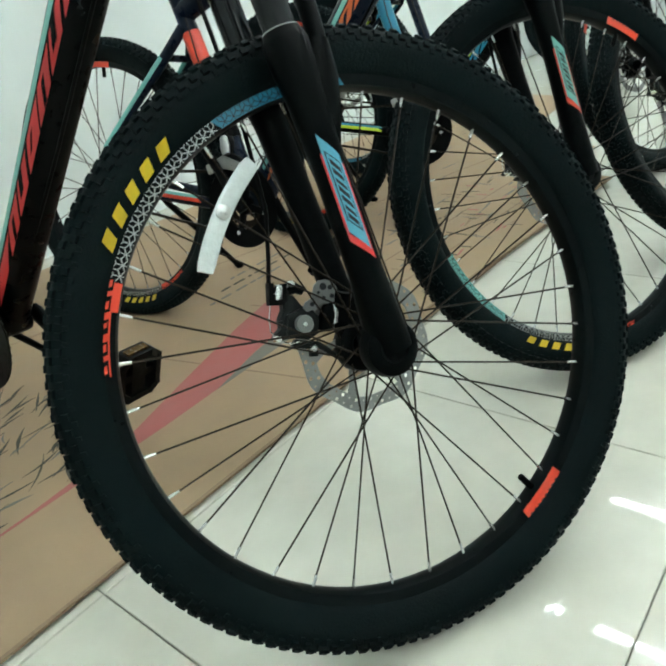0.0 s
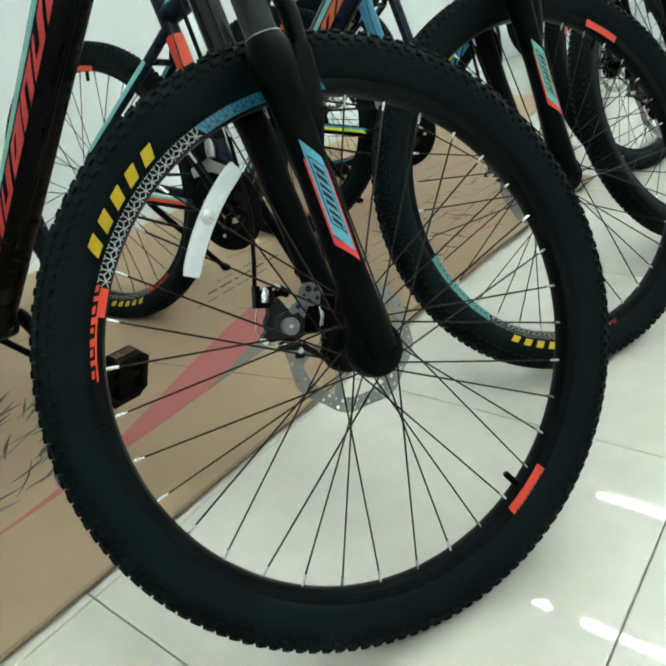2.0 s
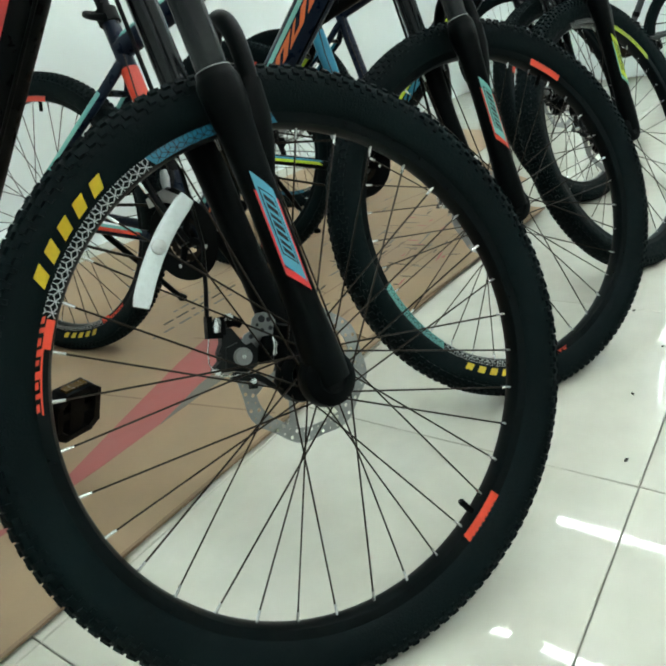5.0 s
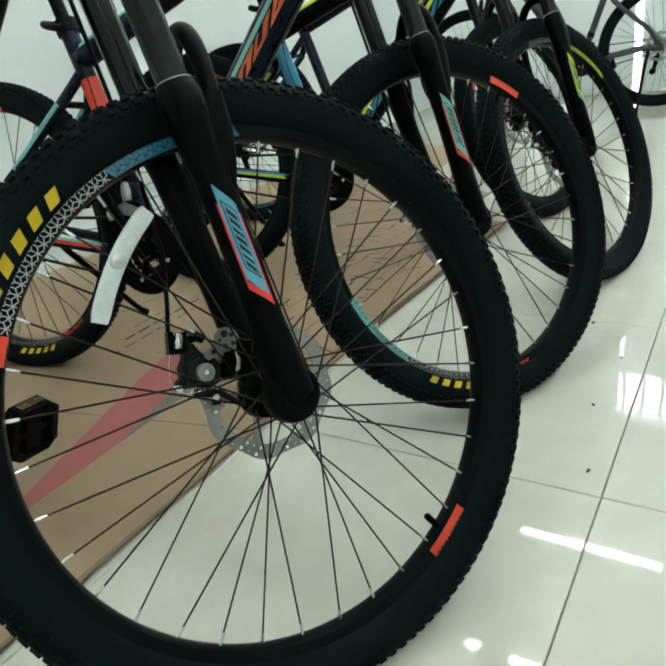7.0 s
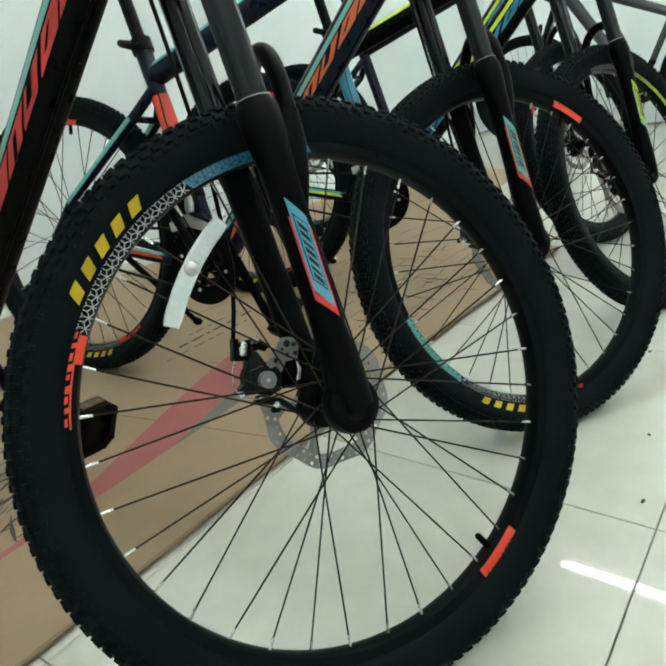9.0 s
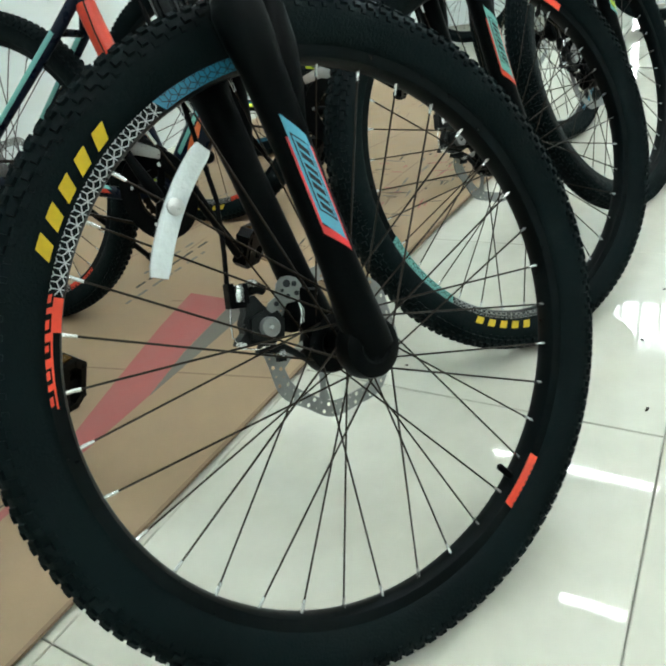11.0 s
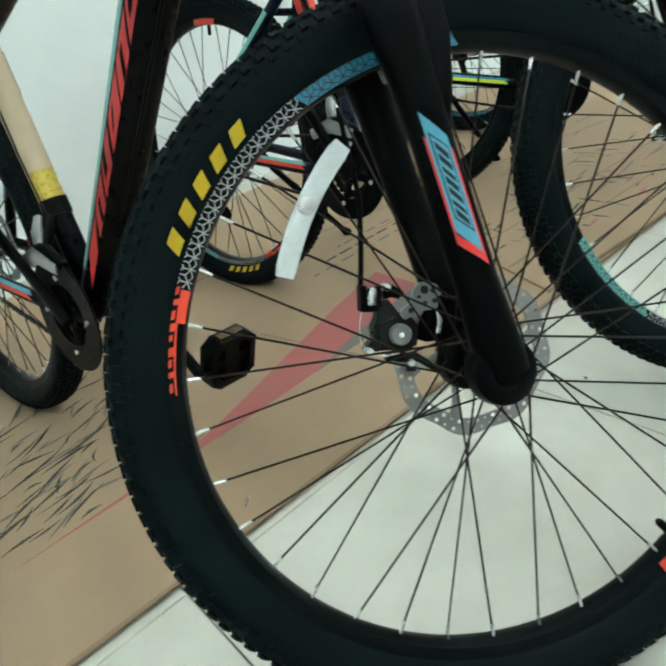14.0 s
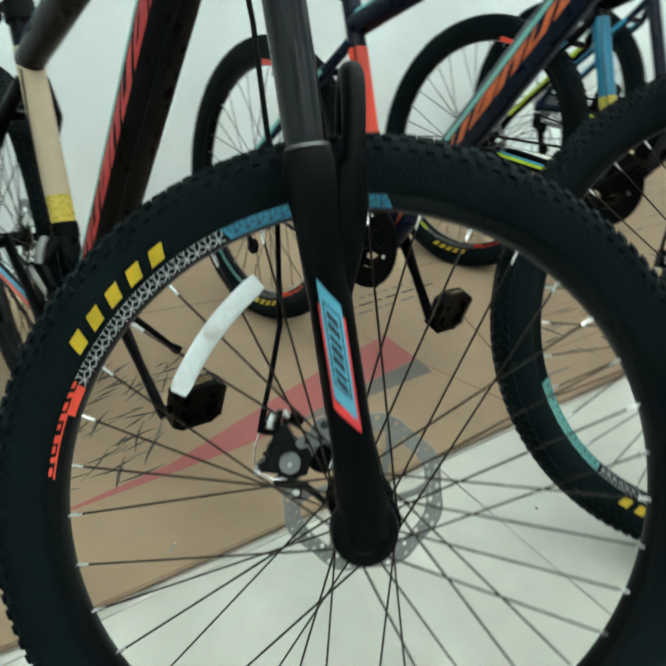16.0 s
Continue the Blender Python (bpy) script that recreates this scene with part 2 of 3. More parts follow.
def make_tyre():
    s = Shape()
    s.lathe([(r, -y) for r, y in TYRE_SIDE] + [(r, y) for r, y in TYRE_SIDE[-2::-1]], 120)
    n = 138
    for i in range(n):
        t = 2 * math.pi * i / n
        for off, y, r, size, tilt in ((0.0, 0.0058, 0.3356, (0.0082, 0.0085, 0.0042), 0), (0.5, 0.0178, 0.3318, (0.0084, 0.0082, 0.0052), 38), (0.0, 0.0240, 0.3244, (0.0074, 0.0072, 0.0044), 66), (0.5, 0.0254, 0.3180, (0.0050, 0.0056, 0.0026), 84)):
            for side in (-1, 1):
                a = t + off * 2 * math.pi / n
                m = Matrix.Rotation(math.pi / 2 - a, 4, "Y") @ Matrix.Translation((0, side * y, r)) @ Matrix.Rotation(radians(-side * tilt), 4, "X")
                s.box(size, m, 0.85)
    return s


def make_rim():
    return Shape().lathe([(0.2725, -0.0075), (0.2715, 0.0), (0.2725, 0.0075), (0.2745, 0.0118), (0.277, 0.0128), (0.2850, 0.0132), (0.2885, 0.0140), (0.2885, -0.0140), (0.2850, -0.0132), (0.277, -0.0128), (0.2745, -0.0118)], 144, closed_profile=True)


def make_hub(rear=False):
    w = 0.058 if rear else 0.046
    s = Shape().lathe([(0.0, -w), (0.008, -w), (0.010, -0.038), (0.014, -0.036), (0.027, -0.034), (0.0275, -0.031), (0.016, -0.027), (0.0145, 0.0), (0.016, 0.021), (0.0285, 0.025), (0.0285, 0.029), (0.020, 0.032), (0.018, 0.038), (0.010, 0.040), (0.008, w), (0.0, w)], 32)
    return s


def make_rotor():
    """Scalloped disc with two staggered rows of drilled holes, on curved arms."""
    s = Shape()
    n, y0, y1 = 48, 0.0370, 0.0388

    def put(r, t, y):
        k = r + 0.0022 * math.cos(8 * t) * (r - 0.050) / 0.03
        return Vector((k * math.cos(t), y, k * math.sin(t)))

    step = 2 * math.pi / n
    for face in (y0, y1):
        for row, (ra, rb) in enumerate(((0.0640, 0.0722), (0.0722, 0.0805))):
            for i in range(n):
                ta, tb = (i + 0.5 * row) * step, (i + 1 + 0.5 * row) * step
                tm, rm = (ta + tb) / 2, (ra + rb) / 2
                outer = [put(ra, ta, face), put(ra, tm, face), put(ra, tb, face), put(rm, tb, face), put(rb, tb, face), put(rb, tm, face), put(rb, ta, face), put(rm, ta, face)]
                hole = 0.0024 if (i + row) % 2 else 0.0013
                inner = [put(rm, tm, face) + (o - put(rm, tm, face)).normalized() * hole for o in outer]
                s.grid([outer, inner], close_v=True)
    for r in (0.0640, 0.0805):
        s.grid([[put(r, i * step / 2, y) for i in range(2 * n)] for y in (y0, y1)], close_v=True)
    for k in range(6):
        m = Matrix.Rotation(-2 * math.pi * k / 6, 4, "Y")
        pts = [m @ Vector((r, 0.0379, z)) for r, z in ((0.024, 0.0), (0.036, 0.006), (0.050, 0.016), (0.0605, 0.024))]
        s.sweep(pts, [(0.001, 0.006), (0.001, 0.0040), (0.001, 0.0036), (0.001, 0.007)], 8)
    s.lathe([(0.018, 0.0368), (0.028, 0.0368), (0.028, 0.0392), (0.018, 0.0392)], 36, closed_profile=True)
    return s


def ring_patch(a0, a1, r0, r1, y, slant=0.0, n=10):
    """A thin printed band on the wheel's near side between two angles in degrees."""
    s = Shape()
    rows = []
    for i in range(n + 1):
        t = i / n
        row = []
        for u in (0.0, 0.5, 1.0):
            r = r0 + (r1 - r0) * u
            a = radians(a0 + (a1 - a0) * t + slant * (u - 0.5))
            row.append((r * math.cos(a), -(y(r) if callable(y) else y), r * math.sin(a)))
        rows.append(row)
    return s.grid(rows)


def lattice(a0, a1, r0, r1, y, a=0.0062, w=0.00047):
    """Line pattern of stacked cubes along the rim's side."""
    s = Shape()
    rm = (r0 + r1) / 2
    length = radians(a1 - a0) * rm
    dx, dy = a * math.sqrt(3), a * 1.5

    def put(x, h):
        t = radians(a0) + x / rm
        return Vector((math.cos(t) * (rm + h), -y, math.sin(t) * (rm + h)))

    half = (r1 - r0) / 2
    for row in range(-2, 3):
        for col in range(-1, int(length / dx) + 2):
            cx, cy = col * dx + (row % 2) * dx / 2, row * dy
            corner = [(cx + a * math.sin(math.pi * k / 3), cy + a * math.cos(math.pi * k / 3)) for k in range(6)]
            for p, q in ((corner[0], corner[1]), (corner[1], corner[2]), (corner[5], corner[0]), ((cx, cy), corner[0]), ((cx, cy), corner[2]), ((cx, cy), corner[4])):
                seg = []
                for u in (0.0, 0.5, 1.0):
                    seg.append((p[0] + (q[0] - p[0]) * u, max(-half, min(half, p[1] + (q[1] - p[1]) * u))))
                if not (0 <= seg[1][0] <= length) or abs(p[1] + (q[1] - p[1]) * 0.5) > half:
                    continue
                ax, ay = seg[2][0] - seg[0][0], seg[2][1] - seg[0][1]
                d = math.hypot(ax, ay) + 1e-9
                nx, ny = -ay / d * w, ax / d * w
                s.grid([[put(x + nx, h + ny) for x, h in (seg[0], seg[2])], [put(x - nx, h - ny) for x, h in (seg[0], seg[2])]])
    return s


def wheel(bike, name, m, spin, accent, rear=False):
    """hub > tyre, rim, spokes, nipples, rotor, prints. spin: degrees by which prints and spokes are turned."""
    turn = Matrix.Rotation(radians(-spin), 4, "Y")
    hub = part(name, shared(("hub", rear), lambda: make_hub(rear), BLACK), BLACK, bike, "spoked wheel on a black hub", m)
    part("tyre", shared("tyre", make_tyre, RUBBER), RUBBER, hub, "black knobbly rubber tyre", turn)
    part("rim", shared("rim", make_rim, RIM), RIM, hub, "black alloy rim", turn)
    part("brake_rotor", shared("brake_rotor", make_rotor, ROTOR), ROTOR, hub, "drilled steel brake disc", turn)
    for k in range(36):
        t = radians(8.2 + 10 * k)
        side = 1 if k % 2 else -1
        lead = -1 if (k // 2) % 2 else 1
        h = t + lead * radians(62)
        y = -0.032 if side < 0 else 0.027
        p0 = Vector((0.026 * math.cos(h), y + 0.0015 * lead, 0.026 * math.sin(h)))
        p1 = Vector((0.2725 * math.cos(t), 0.0, 0.2725 * math.sin(t)))
        length = (p1 - p0).length
        turned = Matrix.Translation(p0) @ (p1 - p0).to_track_quat("Z", "Y").to_matrix().to_4x4()
        key = ("spoke", round(length, 3))
        part("spoke", shared(key, lambda: Shape().sweep([(0, 0, 0), (0, 0, length)], 0.00105, 6), SPOKE), SPOKE, hub, "", turn @ turned)
        part("nipple", shared("nipple", lambda: Shape().sweep([(0, 0, -0.013), (0, 0, -0.002), (0, 0, 0.002)], [0.0016, 0.0019, 0.0024], 8), ALLOY), ALLOY, hub, "", turn @ turned @ Matrix.Translation((0, 0, length)))
    part("valve", shared("valve", lambda: Shape().sweep([(0.274, 0, 0), (0.252, 0, 0), (0.250, 0, 0)], [0.0042, 0.0042, 0.0030], 12), PLASTIC), PLASTIC, hub, "black valve cap", turn @ Matrix.Rotation(radians(36.9), 4, "Y"))
    print_y = 0.0138
    part("rim_print", shared(("accent print", accent.name), lambda: ring_patch(104.5, 134.2, 0.2738, 0.2878, print_y, 1.4), accent), accent, hub, "patterned rim sticker", turn)
    part("line_print", shared("accent lines", lambda: lattice(104.8, 133.8, 0.2742, 0.2873, print_y + 0.0006, w=0.00040), INK), INK, hub, "", turn)
    part("cube_print", shared("cube print", lambda: lattice(134.6, 171.8, 0.2738, 0.2880, print_y), SILVER), SILVER, hub, "grey cube lattice printed on the rim", turn)
    if accent is LIME and not rear:
        return hub
    part("rim_print", shared("orange print", lambda: ring_patch(172.1, 177.8, 0.2736, 0.2812, print_y), ORANGE), ORANGE, hub, "", turn)
    part("rim_print", shared("orange strip", lambda: ring_patch(177.8, 190.2, 0.2796, 0.2812, print_y), ORANGE), ORANGE, hub, "", turn)
    for i in range(9):
        a = 171.9 + i * 2.05
        part("print_bar", shared(("print bar", i), lambda: ring_patch(a, a + (1.35, 1.0, 1.5)[i % 3], 0.2812 if i % 2 else 0.2826, 0.2884, print_y, 0.6, 2), ORANGE), ORANGE, hub, "", turn)
    part("rim_print", shared("orange valve print", lambda: ring_patch(-43.7, -29.9, 0.2725, 0.2880, print_y), ORANGE), ORANGE, hub, "orange rim sticker beside the valve", turn)
    for i in range(8):
        a = -42.6 + i * 1.45
        part("print_bar", shared(("valve bar", i), lambda: ring_patch(a, a + 0.75, 0.2836, 0.2868, print_y + 0.0006, 0.5, 2), INK), INK, hub, "", turn)
    for i in range(5):
        a = 166.4 - i * 4.85
        part("tyre_print", shared(("tyre print", i), lambda: ring_patch(a - 2.7, a, 0.2895, 0.3016, lambda r: tyre_y(r) + 0.0009, -1.3, 4), YELLOW), YELLOW, hub, "yellow print on the tyre wall", turn)
    if rear:
        cas = Shape()
        for i, r in enumerate((0.046, 0.040, 0.035, 0.031, 0.027, 0.024)):
            y = -0.034 - i * 0.0042
            n = int(r * 2 * math.pi / 0.0127) * 4
            ring = []
            for j in range(n):
                rr = r + (0.0028 if j % 4 < 2 else -0.0008)
                ring.append((rr * math.cos(2 * math.pi * j / n), rr * math.sin(2 * math.pi * j / n)))
            cas.prism(ring, -0.0009, 0.0009, Matrix.Translation((0, y, 0)) @ Matrix.Rotation(radians(90), 4, "X"))
        part("cassette", cas, STEEL, hub, "stack of steel sprockets")
    return hub


def pipe_patch(p0, p1, ra, rb, u0, u1, f0, f1, slant=0.0, lift=0.0009, nu=8, nv=6):
    """A print on a tube of half axes ra (sideways) and rb from p0 to p1; f: degrees round from the right-hand side towards the top."""
    p0, p1 = Vector(p0), Vector(p1)
    d = (p1 - p0).normalized()
    side = Vector((0, -1, 0))
    up = d.cross(side)
    up = up if up.z > 0 else -up
    s, rows = Shape(), []
    for i in range(nu + 1):
        row = []
        for j in range(nv + 1):
            v = j / nv
            f = radians(f0 + (f1 - f0) * v)
            u = u0 + (u1 - u0) * i / nu + slant * (v - 0.5)
            a, b = (ra(u) if callable(ra) else ra), (rb(u) if callable(rb) else rb)
            row.append(p0 + (p1 - p0) * u + side * (a + lift) * math.cos(f) + up * (b + lift) * math.sin(f))
        rows.append(row)
    return s.grid(rows)


def bicycle(label, m, steer, paint, letters, stripe, accent, front_spin, rear_spin, fork_print, seat_print, stay_print, crank_turn, lean=0.1, reflector=False):
    bike = thing("bicycle", label, "bicycle", m, "bicycles parked in a row")
    steered = Matrix.Translation(PIVOT) @ Matrix.Rotation(steer, 4, AXIS) @ Matrix.Translation(-PIVOT) @ Matrix.Translation(FRONT)
    # frame
    low, high = PIVOT + AXIS * 0.545, PIVOT + AXIS * 0.655
    part("head_tube", Shape().sweep([low - AXIS * 0.008, low, low + AXIS * 0.004, high - AXIS * 0.004, high, high + AXIS * 0.008], [0.024, 0.026, 0.023, 0.023, 0.026, 0.024], 24), paint, bike)
    dt0, dt1 = BB + Vector((0.012, 0, 0.012)), low + AXIS * 0.035
    ra, rb = (lambda u: 0.030 - 0.004 * u), (lambda u: 0.031 + 0.004 * u)
    down = part("down_tube", Shape().sweep([dt0.lerp(dt1, i / 8) for i in range(9)], [(ra(i / 8), rb(i / 8)) for i in range(9)], 28), paint, bike, "thick down tube with painted lettering bars")
    part("stripe", pipe_patch(dt0, dt1, ra, rb, 0.10, 0.98, 9, 27), stripe, down)
    for i in range(7):
        u = 0.24 + i * 0.098
        part("letter_bar", pipe_patch(dt0, dt1, ra, rb, u, u + (0.084, 0.078, 0.088)[i % 3], -25, 4, 0.06), letters, down)
        part("letter_notch", pipe_patch(dt0, dt1, ra, rb, u + 0.026, u + (0.046, 0.054, 0.042)[i % 3], (-25, -17, -17)[i % 3], (-4, 4, -4)[i % 3], 0.04, 0.0016), paint, down)
    part("letter_tip", pipe_patch(dt0, dt1, ra, rb, 0.11, 0.215, -24, 2, 0.09), letters, down)
    st0, st1 = BB, Vector((0.262, 0, 0.765))
    seat = part("seat_tube", Shape().sweep([st0, st0.lerp(st1, 0.5), st1], [0.0195, 0.019, 0.019], 20), paint, bike)
    for mat, u0, u1 in seat_print:
        part("sticker", Shape().sweep([st0.lerp(st1, u0), st0.lerp(st1, u1)], 0.0206 if mat is PAPER else 0.0199, 20, caps=False), mat, seat, "paper wrap" if mat is PAPER else "")
    part("seat_clamp", Shape().sweep([st1 - (st1 - st0).normalized() * 0.02, st1 + (st1 - st0).normalized() * 0.008], 0.0240, 20), PLASTIC, bike)
    part("clamp_lever", Shape().sweep([st1 + Vector((-0.02, -0.005, 0)), st1 + Vector((-0.03, -0.03, 0.0)), st1 + Vector((0.0, -0.045, -0.01)), st1 + Vector((0.03, -0.04, -0.015))], [0.008, 0.008, 0.007, 0.009], 10), PLASTIC, bike)
    part("seat_post", Shape().sweep([st1, st1 + (st1 - st0).normalized() * 0.16], 0.0145, 20), BLACK, bike)
    tt0, tt1 = st0.lerp(st1, 0.845), high - AXIS * 0.03
    top = part("top_tube", Shape().sweep([tt0.lerp(tt1, i / 6) for i in range(7)], [(0.022, 0.023 + 0.003 * i / 6) for i in range(7)], 24), paint, bike)
    part("stripe", pipe_patch(tt0, tt1, 0.0228, 0.0262, 0.04, 0.96, 30, 85), accent if stripe is not LIME else LIME, top)
    part("bottom_bracket", Shape().lathe([(0.0, -0.036), (0.021, -0.036), (0.022, -0.03), (0.022, 0.03), (0.021, 0.036), (0.0, 0.036)], 28, Matrix.Translation(BB)), paint, bike)
    hub_r = Vector((0, 0, RADIUS))
    for y in (-1, 1):
        c = [BB + Vector((-0.02, 0.028 * y, 0)), BB + Vector((-0.09, 0.040 * y, 0.003)), Vector((0.10, 0.062 * y, RADIUS - 0.006)), Vector((0.0, 0.066 * y, RADIUS - 0.004))]
        stay = part("chain_stay", Shape().sweep(c, [(0.010, 0.014), (0.010, 0.013), (0.009, 0.011), (0.008, 0.012)], 14), paint, bike)
        if y < 0:
            for k, mat in enumerate(stay_print):
                part("sticker", pipe_patch(c[1] + Vector((0, 0, 0.001)), c[2], 0.0102, 0.0128, 0.12, 0.86, -4 + k * 36, 30 + k * 36, 0.05), mat, stay)
        q = st0.lerp(st1, 0.77)
        c = [Vector((0.0, 0.066 * y, RADIUS + 0.004)), Vector((0.06, 0.062 * y, RADIUS + 0.09)), q + Vector((-0.045, 0.040 * y, -0.05)), q + Vector((-0.008, 0.014 * y, 0.006))]
        stay = part("seat_stay", Shape().sweep(c, [(0.009, 0.011), 0.0100, 0.0115, 0.0115], 14), paint, bike)
        part("sticker", pipe_patch(c[1], c[2], lambda u: 0.0100 + 0.0015 * u, lambda u: 0.0100 + 0.0015 * u, 0.0, 1.0, -20, 75), stay_print[-1] if y < 0 else accent, stay)
        part("dropout", Shape().sweep([Vector((-0.005, 0.064 * y, RADIUS - 0.02)), Vector((0.0, 0.064 * y, RADIUS + 0.018))], [(0.003, 0.016), (0.003, 0.013)], 12), paint, bike)
    part("stay_bridge", Shape().sweep([st0.lerp(st1, 0.77) + Vector((-0.045, y, -0.05)) for y in (-0.04, 0, 0.04)], 0.0075, 12), paint, bike)
    # fork, in the steered frame of the front axle
    fork = part("fork", Shape().sweep([Vector((0, y, 0)) + AXIS * 0.515 + AHEAD * -0.004 for y in (-0.078, -0.066, 0, 0.066, 0.078)], [(0.02, 0.018), (0.026, 0.022), (0.03, 0.024), (0.026, 0.022), (0.02, 0.018)], 20), FORK, bike, "black suspension fork crown", steered)
    part("steerer", Shape().sweep([AXIS * 0.50 - AHEAD * 0.045 * 0.1, AXIS * 0.545 - AHEAD * 0.045], 0.02, 18), FORK, fork)
    for y in (-1, 1):
        b = Vector((0, 0.061 * y if y < 0 else 0.055, 0)) - AHEAD * 0.006
        inset = Vector((0, 0.018 if y < 0 else -0.011, 0))
        leg = [b + inset - AXIS * 0.005 + AHEAD * 0.004, b + inset * 0.8 + AXIS * 0.03, b + inset * 0.55 + AXIS * 0.08, b + inset * 0.2 + AXIS * 0.19, b + AXIS * 0.262, b + AXIS * 0.285, b + AXIS * 0.309, b + AXIS * 0.314]
        part("fork_leg", Shape().sweep(leg, [0.020, 0.0215, 0.0182, 0.0172, 0.0192, 0.0218, 0.0225, 0.0205], 28), FORK, fork, "matt black lower fork leg")
        part("seal", Shape().sweep([b + AXIS * 0.312, b + AXIS * 0.320], [0.0205, 0.0185], 24), PLASTIC, fork)
        part("seal_ring", Shape().sweep([b + AXIS * 0.3200, b + AXIS * 0.3212], [0.0186, 0.0182], 24), BRACKET, fork)
        part("stanchion", Shape().sweep([b + AXIS * 0.30, b + AXIS * 0.535], 0.0165, 24), STANCHION, fork, "dark chrome fork tube")
        d = Matrix.Translation(Vector((-0.006, 0.039 * y, -0.004))) @ Matrix.Diagonal((0.92, 0.80, 0.96, 1.0))
        part("dropout", Shape().lathe([(0.0, -0.020), (0.014, -0.020), (0.017, -0.0225), (0.0235, -0.022), (0.0305, -0.017), (0.0325, -0.008), (0.0330, 0.004), (0.0305, 0.014), (0.024, 0.018), (0.0, 0.019)], 32, d), FORK, fork, "rounded black axle end")
        part("axle_nut", Shape().lathe([(0.0, -0.026), (0.007, -0.026), (0.0095, -0.024), (0.0095, 0.022), (0.007, 0.024), (0.0, 0.024)], 6, d @ Matrix.Translation((0.002, 0, 0.005))), FORK, fork)
    arch = [Vector((0, 0.060 * math.cos(t), 0)) + AXIS * (0.222 + 0.163 * abs(math.sin(t)) ** 0.62) + AHEAD * (0.006 + 0.036 * abs(math.sin(t)) ** 0.45) for t in (math.pi * i / 28 for i in range(29))]
    part("brake_arch", Shape().sweep(arch, [(0.0105, 0.0085 + 0.002 * min(1.0, 3.0 * min(i, 28 - i) / 28)) for i in range(29)], 20), FORK, fork, "cast bridge over the tyre")
    for y in (-1, 1):
        foot = Vector((0, 0.059 * y, 0))
        part("arch_foot", Shape().sweep([foot + AXIS * 0.205 + AHEAD * 0.002, foot + AXIS * 0.240 + AHEAD * 0.010, foot + AXIS * 0.275 + AHEAD * 0.018, foot + AXIS * 0.305 + AHEAD * 0.027], [(0.010, 0.010), (0.0130, 0.016), (0.0125, 0.018), (0.0105, 0.011)], 18), FORK, fork)
    right = Vector((0, -0.0560, 0)) - AHEAD * 0.006
    base, rim_c, bar_c = fork_print
    lo, hi = right + Vector((0, 0.004, 0)) + AXIS * 0.097, right + Vector((0, -0.002, 0)) + AXIS * 0.218
    rad = 0.0180
    c0, c1 = -30, 20
    part("fork_sticker", pipe_patch(lo, hi, rad, rad, 0.13, 0.92, c0, c1, -0.20), base, fork, "coloured fork sticker with lettering bars")
    part("sticker_tip", pipe_patch(lo, hi, rad, rad, 0.050, 0.13, c0 - 6, c1 + 6, -0.20), rim_c, fork)
    part("sticker_edge", pipe_patch(lo, hi, rad, rad, 0.22, 0.86, c0 - 6, c0, -0.02), rim_c, fork)
    part("sticker_edge", pipe_patch(lo, hi, rad, rad, 0.04, 0.74, c1, c1 + 6, -0.02), rim_c, fork)
    mid = (c0 + c1) / 2
    part("sticker_panel", pipe_patch(lo, hi, rad, rad, 0.25, 0.82, mid - 18, mid + 18, -0.13, 0.0013), bar_c, fork)
    part("sticker_panel", pipe_patch(lo, hi, rad, rad, 0.265, 0.805, mid - 15, mid + 15, -0.11, 0.0017), base, fork)
    for i in range(7):
        u = 0.280 + i * 0.073
        part("letter_bar", pipe_patch(lo, hi, rad, rad, u, u + 0.050 - 0.012 * (i % 3 == 1), mid - 11, mid + 11, -0.10, 0.0021, 2, 4), INK, fork)
    # brake caliper on the left leg
    flat = Matrix.Rotation(radians(90), 4, "X")
    body = Shape().prism([(-0.1085, 0.0085), (-0.1040, 0.0075), (-0.0860, 0.0085), (-0.0700, 0.0060), (-0.0580, 0.0120), (-0.0560, 0.0300), (-0.0640, 0.0400), (-0.0760, 0.0440), (-0.0850, 0.0560), (-0.0970, 0.0560), (-0.0965, 0.0400), (-0.1010, 0.0300), (-0.1000, 0.0200), (-0.1060, 0.0140)], -0.046, -0.030, flat)
    body.prism([(-0.0950, 0.0120), (-0.0700, 0.0100), (-0.0620, 0.0180), (-0.0650, 0.0340), (-0.0800, 0.0400), (-0.0940, 0.0340)], -0.031, -0.024, flat)
    body.sweep([(-0.1030, 0.030, 0.0260), (-0.0985, 0.029, 0.0275)], 0.0022, 8)
    cal = part("brake_caliper", body, CASTING, fork, "dark grey disc brake caliper")
    dial = Matrix.Translation((-0.0768, 0.022, 0.0238))
    part("adjuster", Shape().lathe([(0.0, -0.0055), (0.0090, -0.0055), (0.0100, -0.0040), (0.0100, 0.004), (0.0122, 0.0045), (0.0122, 0.012), (0.0, 0.012)], 32, dial), BRACKET, cal, "round silver adjuster")
    part("socket", Shape().lathe([(0.0, -0.0063), (0.0026, -0.0063), (0.0026, -0.004), (0.0, -0.004)], 6, dial), ALLOY, cal)
    plate = [(-0.0609, 0.0650), (-0.0550, 0.0708), (-0.0470, 0.0716), (-0.0390, 0.0690), (-0.0340, 0.0620), (-0.0335, 0.0500), (-0.0400, 0.0455), (-0.0520, 0.0440), (-0.0600, 0.0400), (-0.0700, 0.0365), (-0.0745, 0.0410), (-0.0720, 0.0470), (-0.0640, 0.0520)]
    arm = part("bracket", Shape().prism(plate, -0.031, -0.028, flat), BRACKET, cal, "grey steel bracket with dark discs for its round holes")
